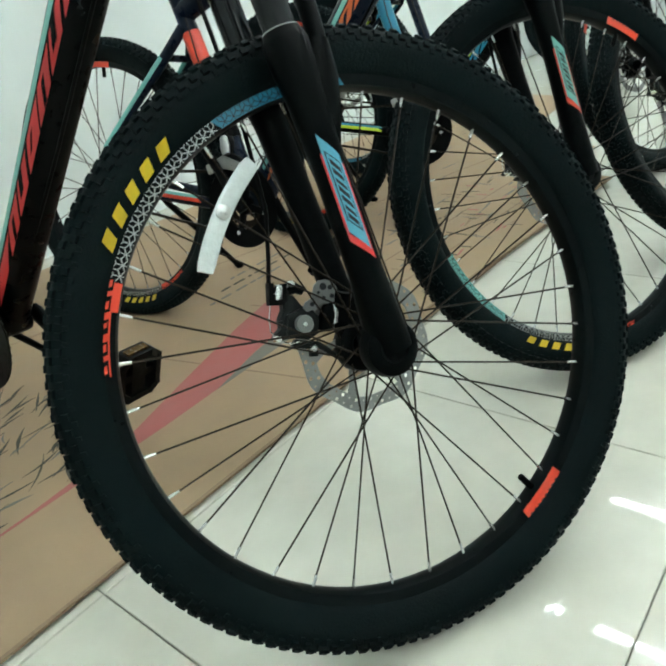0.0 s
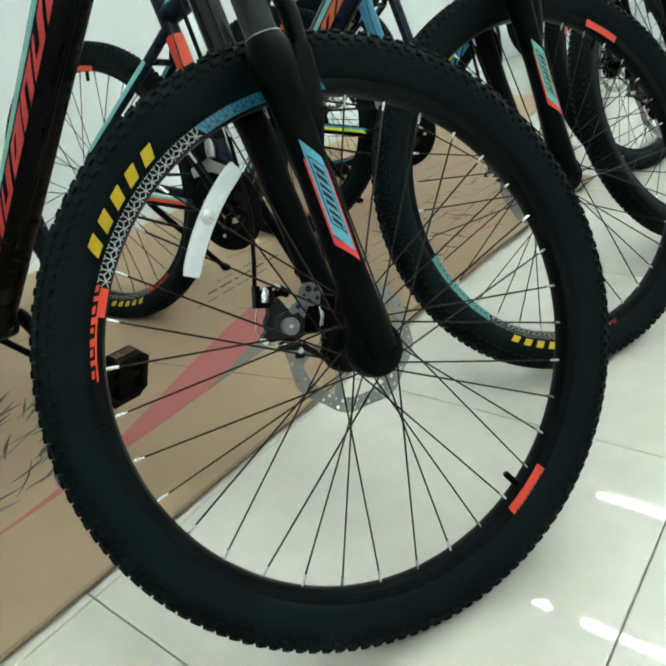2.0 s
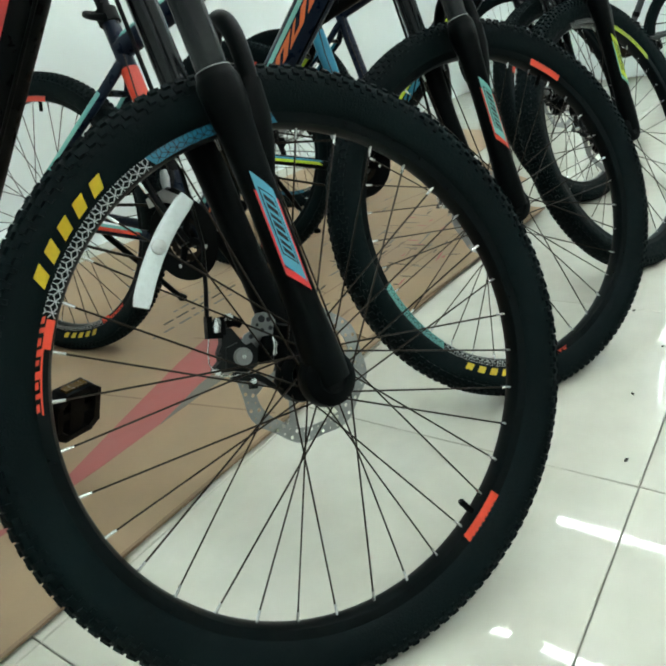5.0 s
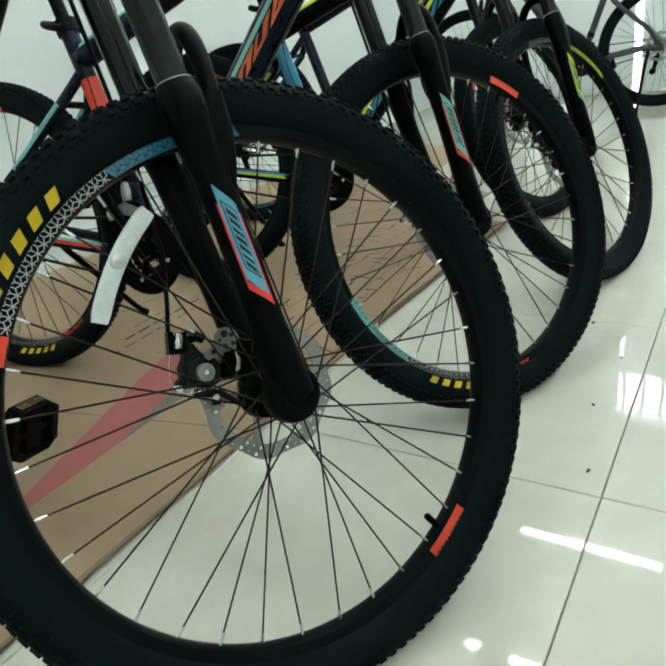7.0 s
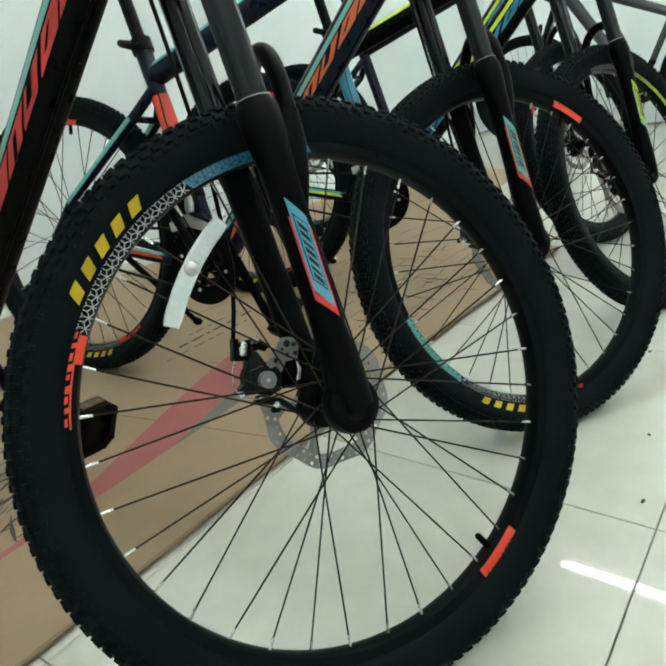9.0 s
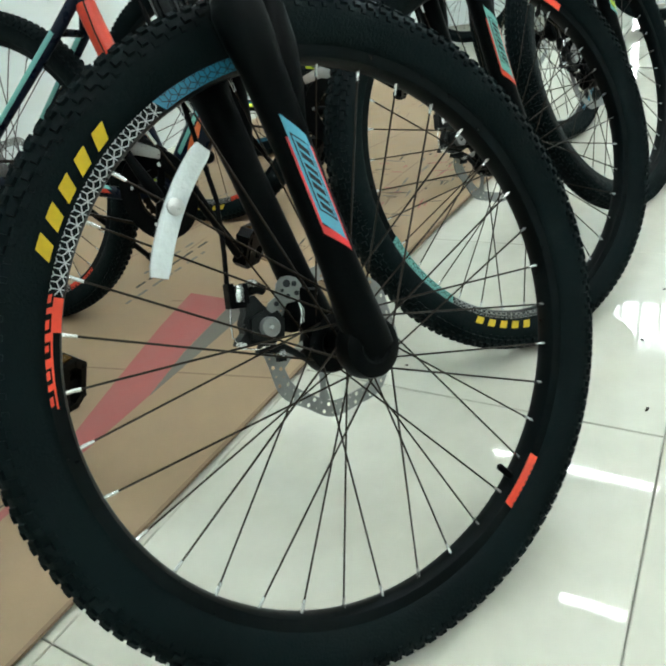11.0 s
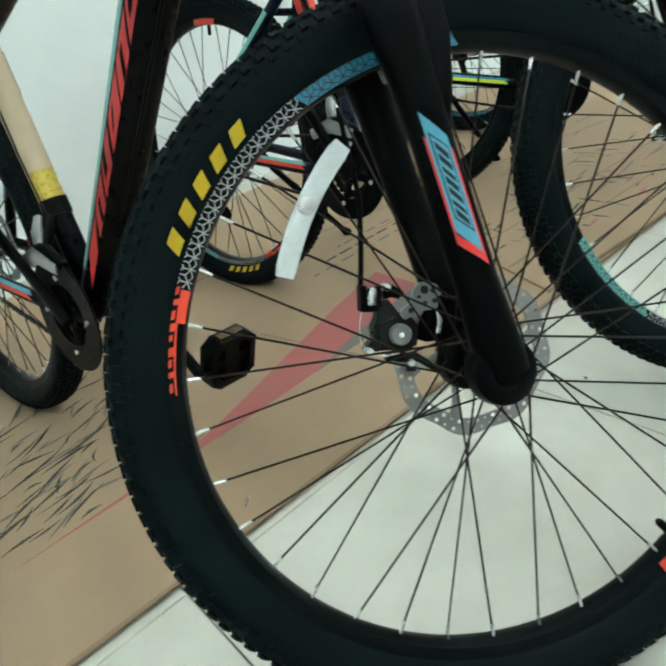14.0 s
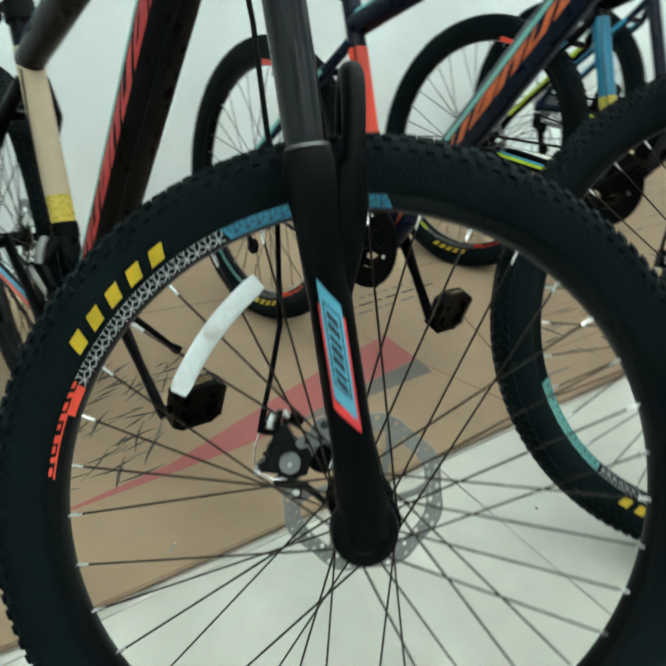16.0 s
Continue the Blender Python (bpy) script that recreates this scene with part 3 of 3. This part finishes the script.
    # Dark discs on the uncut plate paint the shade inside its holes.
    for x, z, r in ((-0.0504, 0.0640, 0.0040), (-0.0504, 0.0512, 0.0024), (-0.0403, 0.0533, 0.0026), (-0.0421, 0.0630, 0.0028), (-0.0640, 0.0450, 0.0026), (-0.0560, 0.0575, 0.0018)):
        part("hole", Shape().lathe([(0.0, 0.0272), (r, 0.0272), (r, 0.0300), (0.0, 0.0300)], 16, Matrix.Translation((x, 0, z))), INK, arm)
    part("post", Shape().sweep([(-0.0300, 0.046, 0.030), (-0.0280, 0.036, 0.044), (-0.0260, 0.030, 0.058)], [(0.010, 0.016), (0.011, 0.015), (0.009, 0.010)], 16).sweep([(-0.046, 0.044, 0.018), (-0.044, 0.034, 0.032), (-0.042, 0.034, 0.044)], [(0.008, 0.012), (0.008, 0.010), (0.006, 0.007)], 14), FORK, cal)
    part("return_strip", Shape().sweep([(-0.0370, 0.029, 0.0440), (-0.0350, 0.029, 0.0340), (-0.0370, 0.030, 0.0220)], [(0.0008, 0.0022)] * 3, 8), ALLOY, cal)
    clamp = Shape().box((0.0060, 0.014, 0.024), Matrix.Translation((-0.1095, 0.034, 0.0580))).box((0.0150, 0.014, 0.006), Matrix.Translation((-0.1030, 0.034, 0.0485))).box((0.0050, 0.012, 0.020), Matrix.Translation((-0.0945, 0.034, 0.0590)))
    clamp.sweep([(-0.0900, 0.036, 0.0610), (-0.0800, 0.036, 0.0640), (-0.0720, 0.037, 0.0600)], [0.0055, 0.0065, 0.0050], 12)
    part("cable_clamp", clamp, PLASTIC, cal)
    part("barrel", Shape().sweep([(-0.1020, 0.032, 0.0500), (-0.1015, 0.032, 0.0530), (-0.1000, 0.032, 0.0640), (-0.1000, 0.032, 0.0680)], [0.0040, 0.0056, 0.0056, 0.0036], 14), ALLOY, cal, "silver cable barrel")
    for x, z in ((-0.0880, 0.0680), (-0.1060, 0.0090), (-0.0660, -0.0040)):
        part("clamp_screw", Shape().lathe([(0.0, -0.006), (0.0032, -0.006), (0.0040, -0.0045), (0.0040, 0.006), (0.0, 0.006)], 12, Matrix.Translation((x, 0.027, z))), ALLOY, cal)
    part("brake_pad_lever", Shape().box((0.030, 0.010, 0.009), Matrix.Translation((-0.0740, 0.033, 0.0010)) @ Matrix.Rotation(0.15, 4, "Y"), 0.8).box((0.008, 0.010, 0.016), Matrix.Translation((-0.0640, 0.033, -0.0050))).sweep([(-0.060, 0.034, 0.001), (-0.048, 0.036, -0.006), (-0.034, 0.038, -0.016)], [0.0042, 0.0036, 0.0030], 10), CASTING, cal)
    part("link", Shape().sweep([(-0.1060, 0.030, 0.0060), (-0.090, 0.029, 0.0030), (-0.076, 0.029, 0.0050)], 0.0009, 6), ALLOY, cal)
    part("cable_end", Shape().sweep([(-0.1100, 0.034, 0.046), (-0.1120, 0.034, 0.032), (-0.1115, 0.034, 0.018), (-0.1060, 0.034, 0.010)], 0.0008, 6), ALLOY, cal, "thin bare cable end")
    part("brake_cable", Shape().sweep([Vector((-0.1100, 0.036, 0.066)), Vector((-0.1085, 0.036, 0.10)), Vector((-0.1085, 0.037, 0.15)), Vector((-0.130, 0.045, 0.26)), Vector((-0.180, 0.05, 0.42)), Vector((-0.235, 0.03, 0.56))], 0.0026, 8), PLASTIC, fork, "black brake cable")
    wheel(bike, "front_wheel", steered, front_spin, accent)
    if reflector:
        spin = Matrix.Rotation(radians(-front_spin), 4, "Y")
        ref = Shape()
        ends = (Vector((-0.1947, -0.009, 0.0558)), Vector((-0.1880, -0.010, 0.1206)), Vector((-0.1560, -0.009, 0.1715)))
        rows, n = [], 14
        for i in range(n + 1):
            t = i / n
            p = ends[0] * (1 - t) ** 2 + ends[1] * 2 * t * (1 - t) + ends[2] * t * t
            q = ((ends[1] - ends[0]) * (1 - t) + (ends[2] - ends[1]) * t).normalized()
            side = Vector((-q.z, 0, q.x))
            w = 0.0090 - 0.0014 * (i in (0, n))
            rows.append([p + side * w * k + Vector((0, d, 0)) for k, d in [(-1, 0.003), (-1, -0.002)] + [(-0.8 + 0.2 * j, -0.0040 if j % 2 else -0.0036) for j in range(9)] + [(1, -0.002), (1, 0.003)]])
        ref.grid(rows, close_v=True)
        ref.cap(rows[0]).cap(rows[-1])
        strip = part("wheel_reflector", ref, REFLECTOR, bike, "white curved spoke reflector", steered @ spin)
        a = radians(147.2)
        part("clip", Shape().lathe([(0.0, -0.0175), (0.005, -0.0175), (0.0075, -0.0160), (0.0080, -0.012), (0.0, -0.012)], 18, Matrix.Translation((0.2162 * math.cos(a), 0, 0.2162 * math.sin(a)))), STEEL, strip, "metal clip knob")
    wheel(bike, "rear_wheel", Matrix.Translation(hub_r), rear_spin, accent, True)
    # drive train
    crank = part("crankset", Shape().lathe([(0.0, -0.050), (0.020, -0.050), (0.022, -0.045), (0.022, -0.040), (0.0, -0.040)], 28, Matrix.Translation(BB)), PLASTIC, bike, "black crank spider")
    for r, y in ((0.084, -0.050), (0.066, -0.044), (0.050, -0.038)):
        n = int(r * 2 * math.pi / 0.0127) * 4
        loops = []
        for hgt, inner in ((y - 0.001, True), (y - 0.001, False), (y + 0.001, False), (y + 0.001, True)):
            loop = []
            for j in range(n):
                rr = r - 0.016 if inner else r + (0.0026 if j % 4 < 2 else -0.0012)
                loop.append(BB + Vector((rr * math.cos(2 * math.pi * j / n), hgt, rr * math.sin(2 * math.pi * j / n))))
            loops.append(loop)
        part("chainring", Shape().grid(loops, close_u=True, close_v=True), SPOKE, crank, "toothed black chainring")
    part("chain_guard", Shape().lathe([(0.050, -0.0530), (0.0890, -0.0545), (0.0905, -0.0525), (0.0890, -0.0515), (0.050, -0.0505)], 56, Matrix.Translation(BB), closed_profile=True), PLASTIC, crank, "black plastic chain guard")
    for k in range(4):
        a = radians(crank_turn + 45 + 90 * k)
        d = Vector((math.cos(a), 0, math.sin(a)))
        part("spider_arm", Shape().sweep([BB + Vector((0, -0.046, 0)), BB + d * 0.04 + Vector((0, -0.046, 0)), BB + d * 0.066 + Vector((0, -0.047, 0))], [(0.005, 0.011), (0.005, 0.008), (0.006, 0.008)], 10), PLASTIC, crank)
        part("ring_bolt", Shape().lathe([(0.0, -0.056), (0.0045, -0.056), (0.005, -0.052), (0.0, -0.052)], 12, Matrix.Translation(BB + d * 0.060)), ALLOY, crank)
    for y, flip in ((1, 0), (-1, 180)):
        a = radians(crank_turn + flip)
        d = Vector((math.cos(a), 0, math.sin(a)))
        r0, r1 = BB + Vector((0, 0.058 * y, 0)), BB + d * 0.17 + Vector((0, 0.072 * y, 0))
        part("crank_arm", Shape().sweep([r0 - d * 0.012, r0, r0.lerp(r1, 0.5), r1, r1 + d * 0.012], [(0.008, 0.012), (0.010, 0.016), (0.007, 0.011), (0.008, 0.013), (0.006, 0.009)], 14), PLASTIC, crank)
        pm = Matrix.Translation(r1 + Vector((0, 0.062 * y, 0))) @ Matrix.Rotation(radians(108), 4, "Y")
        ped = Shape()
        out = [(0.046, -0.028), (0.046, 0.028), (0.032, 0.046), (-0.032, 0.046), (-0.046, 0.028), (-0.046, -0.028), (-0.032, -0.046), (0.032, -0.046)]
        inn = [(x * 0.74, y * 0.74) for x, y in out]
        loops = [[pm @ Vector((x, y, h)) for x, y in o] for o, h in ((inn, -0.015), (out, -0.015), (out, 0.015), (inn, 0.015))]
        ped.grid(loops, close_u=True, close_v=True)
        for tx, ty in out:
            ped.box((0.008, 0.008, 0.034), pm @ Matrix.Translation((tx * 0.88, ty * 0.88, 0)))
        ped.box((0.075, 0.030, 0.020), pm).box((0.014, 0.08, 0.018), pm).sweep([r1, r1 + Vector((0, 0.1 * y, 0))], 0.008, 12)
        pd = part("pedal", ped, PLASTIC, crank, "black plastic platform pedal")
        for sx in (-1, 1):
            part("pedal_reflector", Shape().box((0.004, 0.045, 0.014), pm @ Matrix.Translation((sx * 0.047, 0, 0))), AMBER, pd, "amber reflector")
    loop = []
    rr, rf = 0.037, 0.071
    f, b = BB + Vector((0, -0.044, 0)), Vector((0, -0.042, RADIUS))
    for s0, s1, r0, r1 in ((f, b, rf, rr), (b, f, -rr, -rf)):
        loop.append([s0.lerp(s1, i / 40) + Vector((0, 0, r0 + (r1 - r0) * i / 40)) for i in range(41)])
    for run in loop:
        ch = Shape()
        for i, p in enumerate(run):
            ch.box((0.0115, 0.006 if i % 2 else 0.0040, 0.006), Matrix.Translation(p) @ Matrix.Rotation(0.12, 4, "Y"))
        tagged(part("chain_run", ch, SPOKE, bike, "dark roller chain"), kind="stuff")
    cage = Shape().sweep([(0.36, -0.050, 0.385), (0.42, -0.050, 0.392), (0.46, -0.050, 0.375)], [(0.008, 0.010), (0.009, 0.012), (0.007, 0.008)], 10)
    cage.sweep([(0.40, -0.045, 0.39), (0.395, -0.03, 0.42), (0.385, -0.018, 0.43)], [0.009, 0.011, 0.013], 12)
    front = part("front_derailleur", cage, PLASTIC, bike, "black front gear changer on the seat tube")
    part("link_arm", Shape().sweep([(0.402, -0.052, 0.402), (0.396, -0.046, 0.420), (0.384, -0.034, 0.436)], [(0.006, 0.010), (0.008, 0.012), (0.006, 0.009)], 12), BRACKET, front, "grey cast link")
    part("cage_plate", Shape().sweep([(0.352, -0.060, 0.372), (0.40, -0.061, 0.388), (0.455, -0.060, 0.372)], [(0.0012, 0.010), (0.0012, 0.014), (0.0012, 0.009)], 8), STEEL, front, "steel cage plate")
    part("clamp_band", Shape().sweep([st0.lerp(st1, 0.29), st0.lerp(st1, 0.34)], 0.0215, 20), PLASTIC, front)
    part("gear_cable", Shape().sweep([(0.388, -0.022, 0.44), (0.36, -0.024, 0.52), (0.33, -0.022, 0.60), (0.31, -0.02, 0.68)], 0.0016, 6), SPOKE, front)
    part("hose", Shape().sweep([dt0 + Vector((0, -0.012, -0.034)), dt0.lerp(dt1, 0.5) + Vector((0.012, -0.010, -0.037)), dt1 + Vector((0.012, -0.008, -0.036))], 0.0026, 8), PLASTIC, bike)
    der = Shape().box((0.02, 0.02, 0.05), Matrix.Translation((0.005, -0.075, RADIUS - 0.05)))
    der.sweep([(0.01, -0.062, RADIUS - 0.07), (0.03, -0.055, RADIUS - 0.15)], [(0.003, 0.014), (0.003, 0.011)], 12)
    for z in (-0.075, -0.145):
        der.lathe([(0.0, -0.004), (0.019, -0.004), (0.019, 0.004), (0.0, 0.004)], 22, Matrix.Translation((0.014 - (z + 0.075) * 0.25, -0.050, RADIUS + z)))
    part("derailleur", der, PLASTIC, bike, "black rear gear changer")
    ks = [Vector((0.06, 0.070, RADIUS - 0.02)), Vector((0.07, 0.095, RADIUS - 0.06)), Vector((0.105, 0.30, 0.30 * math.tan(lean) + 0.022))]
    stand = part("kickstand", Shape().sweep(ks, [0.010, 0.0085, 0.0075], 12), PLASTIC, bike, "black side stand")
    part("foot", Shape().sweep([ks[2], ks[2] + Vector((0.004, 0.014, -0.012))], [0.010, 0.013], 12), PLASTIC, stand)
    return bike


def bike_pose(x, y, yaw, lean, pitch, z=0.0):
    return Matrix.Translation((x, y, z)) @ Matrix.Rotation(yaw, 4, "Z") @ Matrix.Rotation(-lean, 4, "X") @ Matrix.Rotation(pitch, 4, "Y")


bicycle("black mountain bike with red lettering and blue rim stickers", bike_pose(-0.6663, 0.8542, -0.9855, 0.1513, 0.004), 0.971, BLACK, RED, TEAL, BLUE, -7.54, 40, (CYAN, SCARLET, INK), ((PAPER, 0.425, 0.88), (GOLD, 0.335, 0.425)), (ORANGE, CYAN), -46, 0.1513, True)
bicycle("navy mountain bike with orange lettering and teal stickers", bike_pose(-0.149, 1.121, -0.9587, 0.1850, 0.004), 0.888, NAVY, CORAL, TEAL, TEAL, 104.5, 122.5, (TEAL, ORANGE, INK), ((ORANGE, 0.42, 0.76), (GOLD, 0.35, 0.42)), (ORANGE, TEAL), -60, 0.1850)
bicycle("black and lime mountain bike with blue seat tube sticker", bike_pose(0.4297, 1.3313, -0.938, 0.2156, 0.004), 1.0635, BLACK, BLUE, LIME, LIME, -50, 112, (LIME, TEAL, INK), ((BLUE, 0.42, 0.78), (GOLD, 0.35, 0.42)), (LIME, BLUE), -140, 0.2156)
bicycle("blue and lime mountain bike further along the row", bike_pose(0.87, 1.86, -0.99, 0.12, 0.005), 1.15, NAVY, BLUE, LIME, BLUE, 200, 150, (BLUE, LIME, INK), (), (LIME, BLUE), -30, 0.12)
bicycle("plain dark grey bicycle against the far wall", bike_pose(3.60, 1.85, 2.15, 0.03, 0.0), 0.1, GREY, GREY, GREY, STANCHION, 0, 0, (GREY, GREY, GREY), (), (GREY, GREY), 10, 0.03)


# ---- cardboard on the floor ----
def card(points, z0, name="flattened_carton", label="flattened brown cardboard carton lying on the floor"):
    ob = thing(name, label, "cardboard", Matrix(), "flattened cartons")
    part("sheet", Shape().prism(points, z0 + 0.0005, z0 + 0.0045), CARD, ob)
    return ob


EDGE = math.tan(radians(24.46))


def edge(x, d=0.0):
    """The long straight edge of the cartons, and lines parallel to it."""
    return 0.368 + x * EDGE + d


big = card([(-1.6, edge(-1.6)), (0.92, edge(0.92)), (0.55, edge(0.55) + 0.50), (-1.9, edge(-1.9) + 0.86)], 0.005)
part("cut_edge", Shape().prism([(-1.6, edge(-1.6) - 0.007), (0.92, edge(0.92) - 0.007), (0.92, edge(0.92) + 0.001), (-1.6, edge(-1.6) + 0.001)], 0.0054, 0.0096), CARD_EDGE, big, "corrugated cut edge")
part("print", Shape().prism([(-0.62, 0.330), (-0.46, 0.402), (-0.335, 0.458), (-0.213, 0.512), (-0.086, 0.575), (0.025, 0.668), (0.205, 0.785), (0.152, 0.910), (0.030, 0.812), (-0.14, 0.655), (-0.30, 0.503), (-0.46, 0.410)], 0.0098, 0.0102), CARD_RED, big, "red printed stripe")
part("print", Shape().prism([(-0.09, 0.571), (0.226, 0.724), (0.207, 0.784), (0.025, 0.666)], 0.0099, 0.0103), CARD_GREY, big, "grey printed wedge")
back = card([(-2.1, edge(-2.1) + 0.60), (1.62, edge(1.62) + 0.18), (1.80, edge(1.80) + 0.62), (2.30, edge(2.30) + 0.70), (2.25, edge(2.25) + 1.55), (-2.1, edge(-2.1) + 1.58)], 0.0)
part("fold_line", Shape().prism([(-0.6, edge(-0.6) + 1.06), (1.4, edge(1.4) + 0.52), (1.4, edge(1.4) + 0.526), (-0.6, edge(-0.6) + 1.066)], 0.0048, 0.0051), CARD_EDGE, back, "pressed fold line drawn as a darker strip")
over = card([(0.40, edge(0.40) + 0.02), (1.34, edge(1.34) - 0.04), (1.24, edge(1.24) + 0.45), (0.35, edge(0.35) + 0.5)], 0.0105)
part("cut_edge", Shape().prism([(0.40, edge(0.40) + 0.014), (1.34, edge(1.34) - 0.046), (1.34, edge(1.34) - 0.039), (0.40, edge(0.40) + 0.021)], 0.0108, 0.0149), CARD_EDGE, over, "corrugated cut edge")
# Shadow lines along the folds, painted as darker strips on the sheet.
for k in (0.16, 0.30):
    part("fold_line", Shape().prism([(0.39, edge(0.39) + k), (1.28, edge(1.28) + k - 0.02), (1.28, edge(1.28) + k - 0.015), (0.39, edge(0.39) + k + 0.005)], 0.0152, 0.0155), CARD_EDGE, over, "pressed fold line drawn as a darker strip")
rng = random.Random(4)
for i in range(180):
    x = rng.uniform(-0.95, -0.33)
    y = edge(x) + rng.uniform(0.26, 0.76)
    m = Matrix.Translation((x, y, 0)) @ Matrix.Rotation(radians(rng.choice((18, 30, 36, 44, 52, 66, 84))) + rng.uniform(-0.15, 0.15), 4, "Z")
    a, c, b = rng.uniform(0.015, 0.055), rng.uniform(-0.007, 0.007), rng.uniform(0.0022, 0.0044)
    upper = [(a * k / 4, c * (1 - (k / 4) ** 2) + b * (1 - abs(k) / 4.4)) for k in range(-4, 5)]
    lower = [(a * k / 4, c * (1 - (k / 4) ** 2) - b * (1 - abs(k) / 4.4)) for k in range(-4, 5)]
    part("print_stroke", Shape().prism(lower + upper[::-1], 0.0098, 0.0101, m), rng.choice((CARD_INK, CARD_INK, CARD_INK, CARD_GREY)), big)
# Carton print, and spoke shadows painted in as dark strokes.
for i in range(110):
    x = rng.uniform(0.42, 1.2)
    y = edge(x) + rng.uniform(0.06, 0.44)
    m = Matrix.Translation((x, y, 0)) @ Matrix.Rotation(radians(24.6) + rng.choice((0, 0, 1.57)) + rng.uniform(-0.2, 0.2), 4, "Z")
    a, b = rng.uniform(0.008, 0.05), rng.uniform(0.0018, 0.0055)
    part("carton_mark", Shape().prism([(-a, 0), (-a * 0.4, -b), (a, -b * 0.3), (a * 0.5, b)], 0.0152, 0.0155, m), rng.choice((CARD_INK, CARD_INK, CARD_EDGE, CARD_GREY, CARD_GREY, CARD_RED)), over)
# Rows of printed bars.
for row in range(3):
    x = 0.02 + 0.05 * row
    while x < 0.30:
        a = rng.uniform(0.006, 0.022)
        x += a
        m = Matrix.Translation((x, edge(x) + 0.63 + row * 0.045, 0)) @ Matrix.Rotation(radians(24.5), 4, "Z")
        part("carton_mark", Shape().prism([(-a, -0.005), (a, -0.004), (a, 0.005), (-a, 0.004)], 0.0048, 0.0051, m), CARD_INK if row == 1 else CARD_GREY, back)
        x += a + rng.uniform(0.006, 0.02)
for i in range(70):
    x = rng.uniform(0.3, 1.7)
    y = edge(x) + rng.uniform(0.60, 1.30)
    m = Matrix.Translation((x, y, 0)) @ Matrix.Rotation(radians(24.6) + rng.uniform(-0.4, 0.4), 4, "Z")
    a, b = rng.uniform(0.015, 0.06), rng.uniform(0.002, 0.005)
    part("carton_mark", Shape().prism([(-a, 0), (-a * 0.4, -b), (a, -b * 0.3), (a * 0.5, b)], 0.0048, 0.0051, m), rng.choice((CARD_EDGE, CARD_GREY, CARD_EDGE)), back)
for k, lean in ((0.10, -0.62), (0.36, -0.62), (0.62, -0.60)):
    x1 = k + lean * 0.42
    part("fold_line", Shape().prism([(k, edge(k) + 0.03), (k + 0.005, edge(k) + 0.03), (x1 + 0.005, edge(x1) + 0.50), (x1, edge(x1) + 0.50)], 0.0097, 0.00985), CARD_EDGE, big, "pressed fold line drawn as a darker strip")

# small litter
bit = tagged(new("plastic_sliver", Shape().sweep([(-0.276, 0.283, 0.0112), (-0.271, 0.292, 0.0125), (-0.266, 0.303, 0.0112)], [(0.0008, 0.0015), (0.001, 0.003), (0.0008, 0.001)], 8).mesh("plastic_sliver", ALLOY)), "bright shred of clear plastic on the cardboard", "litter")
for x, y, r in ((0.62, 0.05, 0.004), (0.46, -0.06, 0.005), (0.80, 0.12, 0.003), (0.90, 0.26, 0.005), (0.30, 0.30, 0.003)):
    chip = Shape().prism([(r, 0), (0.3 * r, 0.6 * r), (-r, 0.3 * r), (-0.6 * r, -0.5 * r)], 0.0002, 0.0020)
    ob = new("rubber_crumb", chip.mesh("rubber_crumb", SPOKE))
    ob.matrix_basis = pose(x, y, 0, 0, 0, x * 400)
    tagged(ob, "dark crumb of rubber lying on the tiled floor", "litter", "floor litter")


# ---- floor tiles ----
tile = Shape()
h = 0.2991
tile.grid([[(x, y, z) for x, y in ((-w, -w), (w, -w), (w, w), (-w, w))] for w, z in ((h, -0.006), (h, -0.0012), (h - 0.0012, 0.0))], close_v=True)
tile.cap([(-h + 0.0012, -h + 0.0012, 0), (h - 0.0012, -h + 0.0012, 0), (h - 0.0012, h - 0.0012, 0), (-h + 0.0012, h - 0.0012, 0)])
tile_mesh = tile.mesh("tile", TILE, False)
to_room = ROOM.inverted()
corner = to_room @ Vector((0.423, -0.111, 0))
ox, oy = corner.x % 0.6, corner.y % 0.6
for i in range(-6, 7):
    for j in range(-12, 0):
        cx, cy = ox + (i + 0.5) * 0.6, oy + (j + 0.5) * 0.6
        if W0 < cx < W1 and D0 < cy < 0.3:
            part("tile", tile_mesh, TILE, floor, "", Matrix.Translation((cx, cy, 0)))
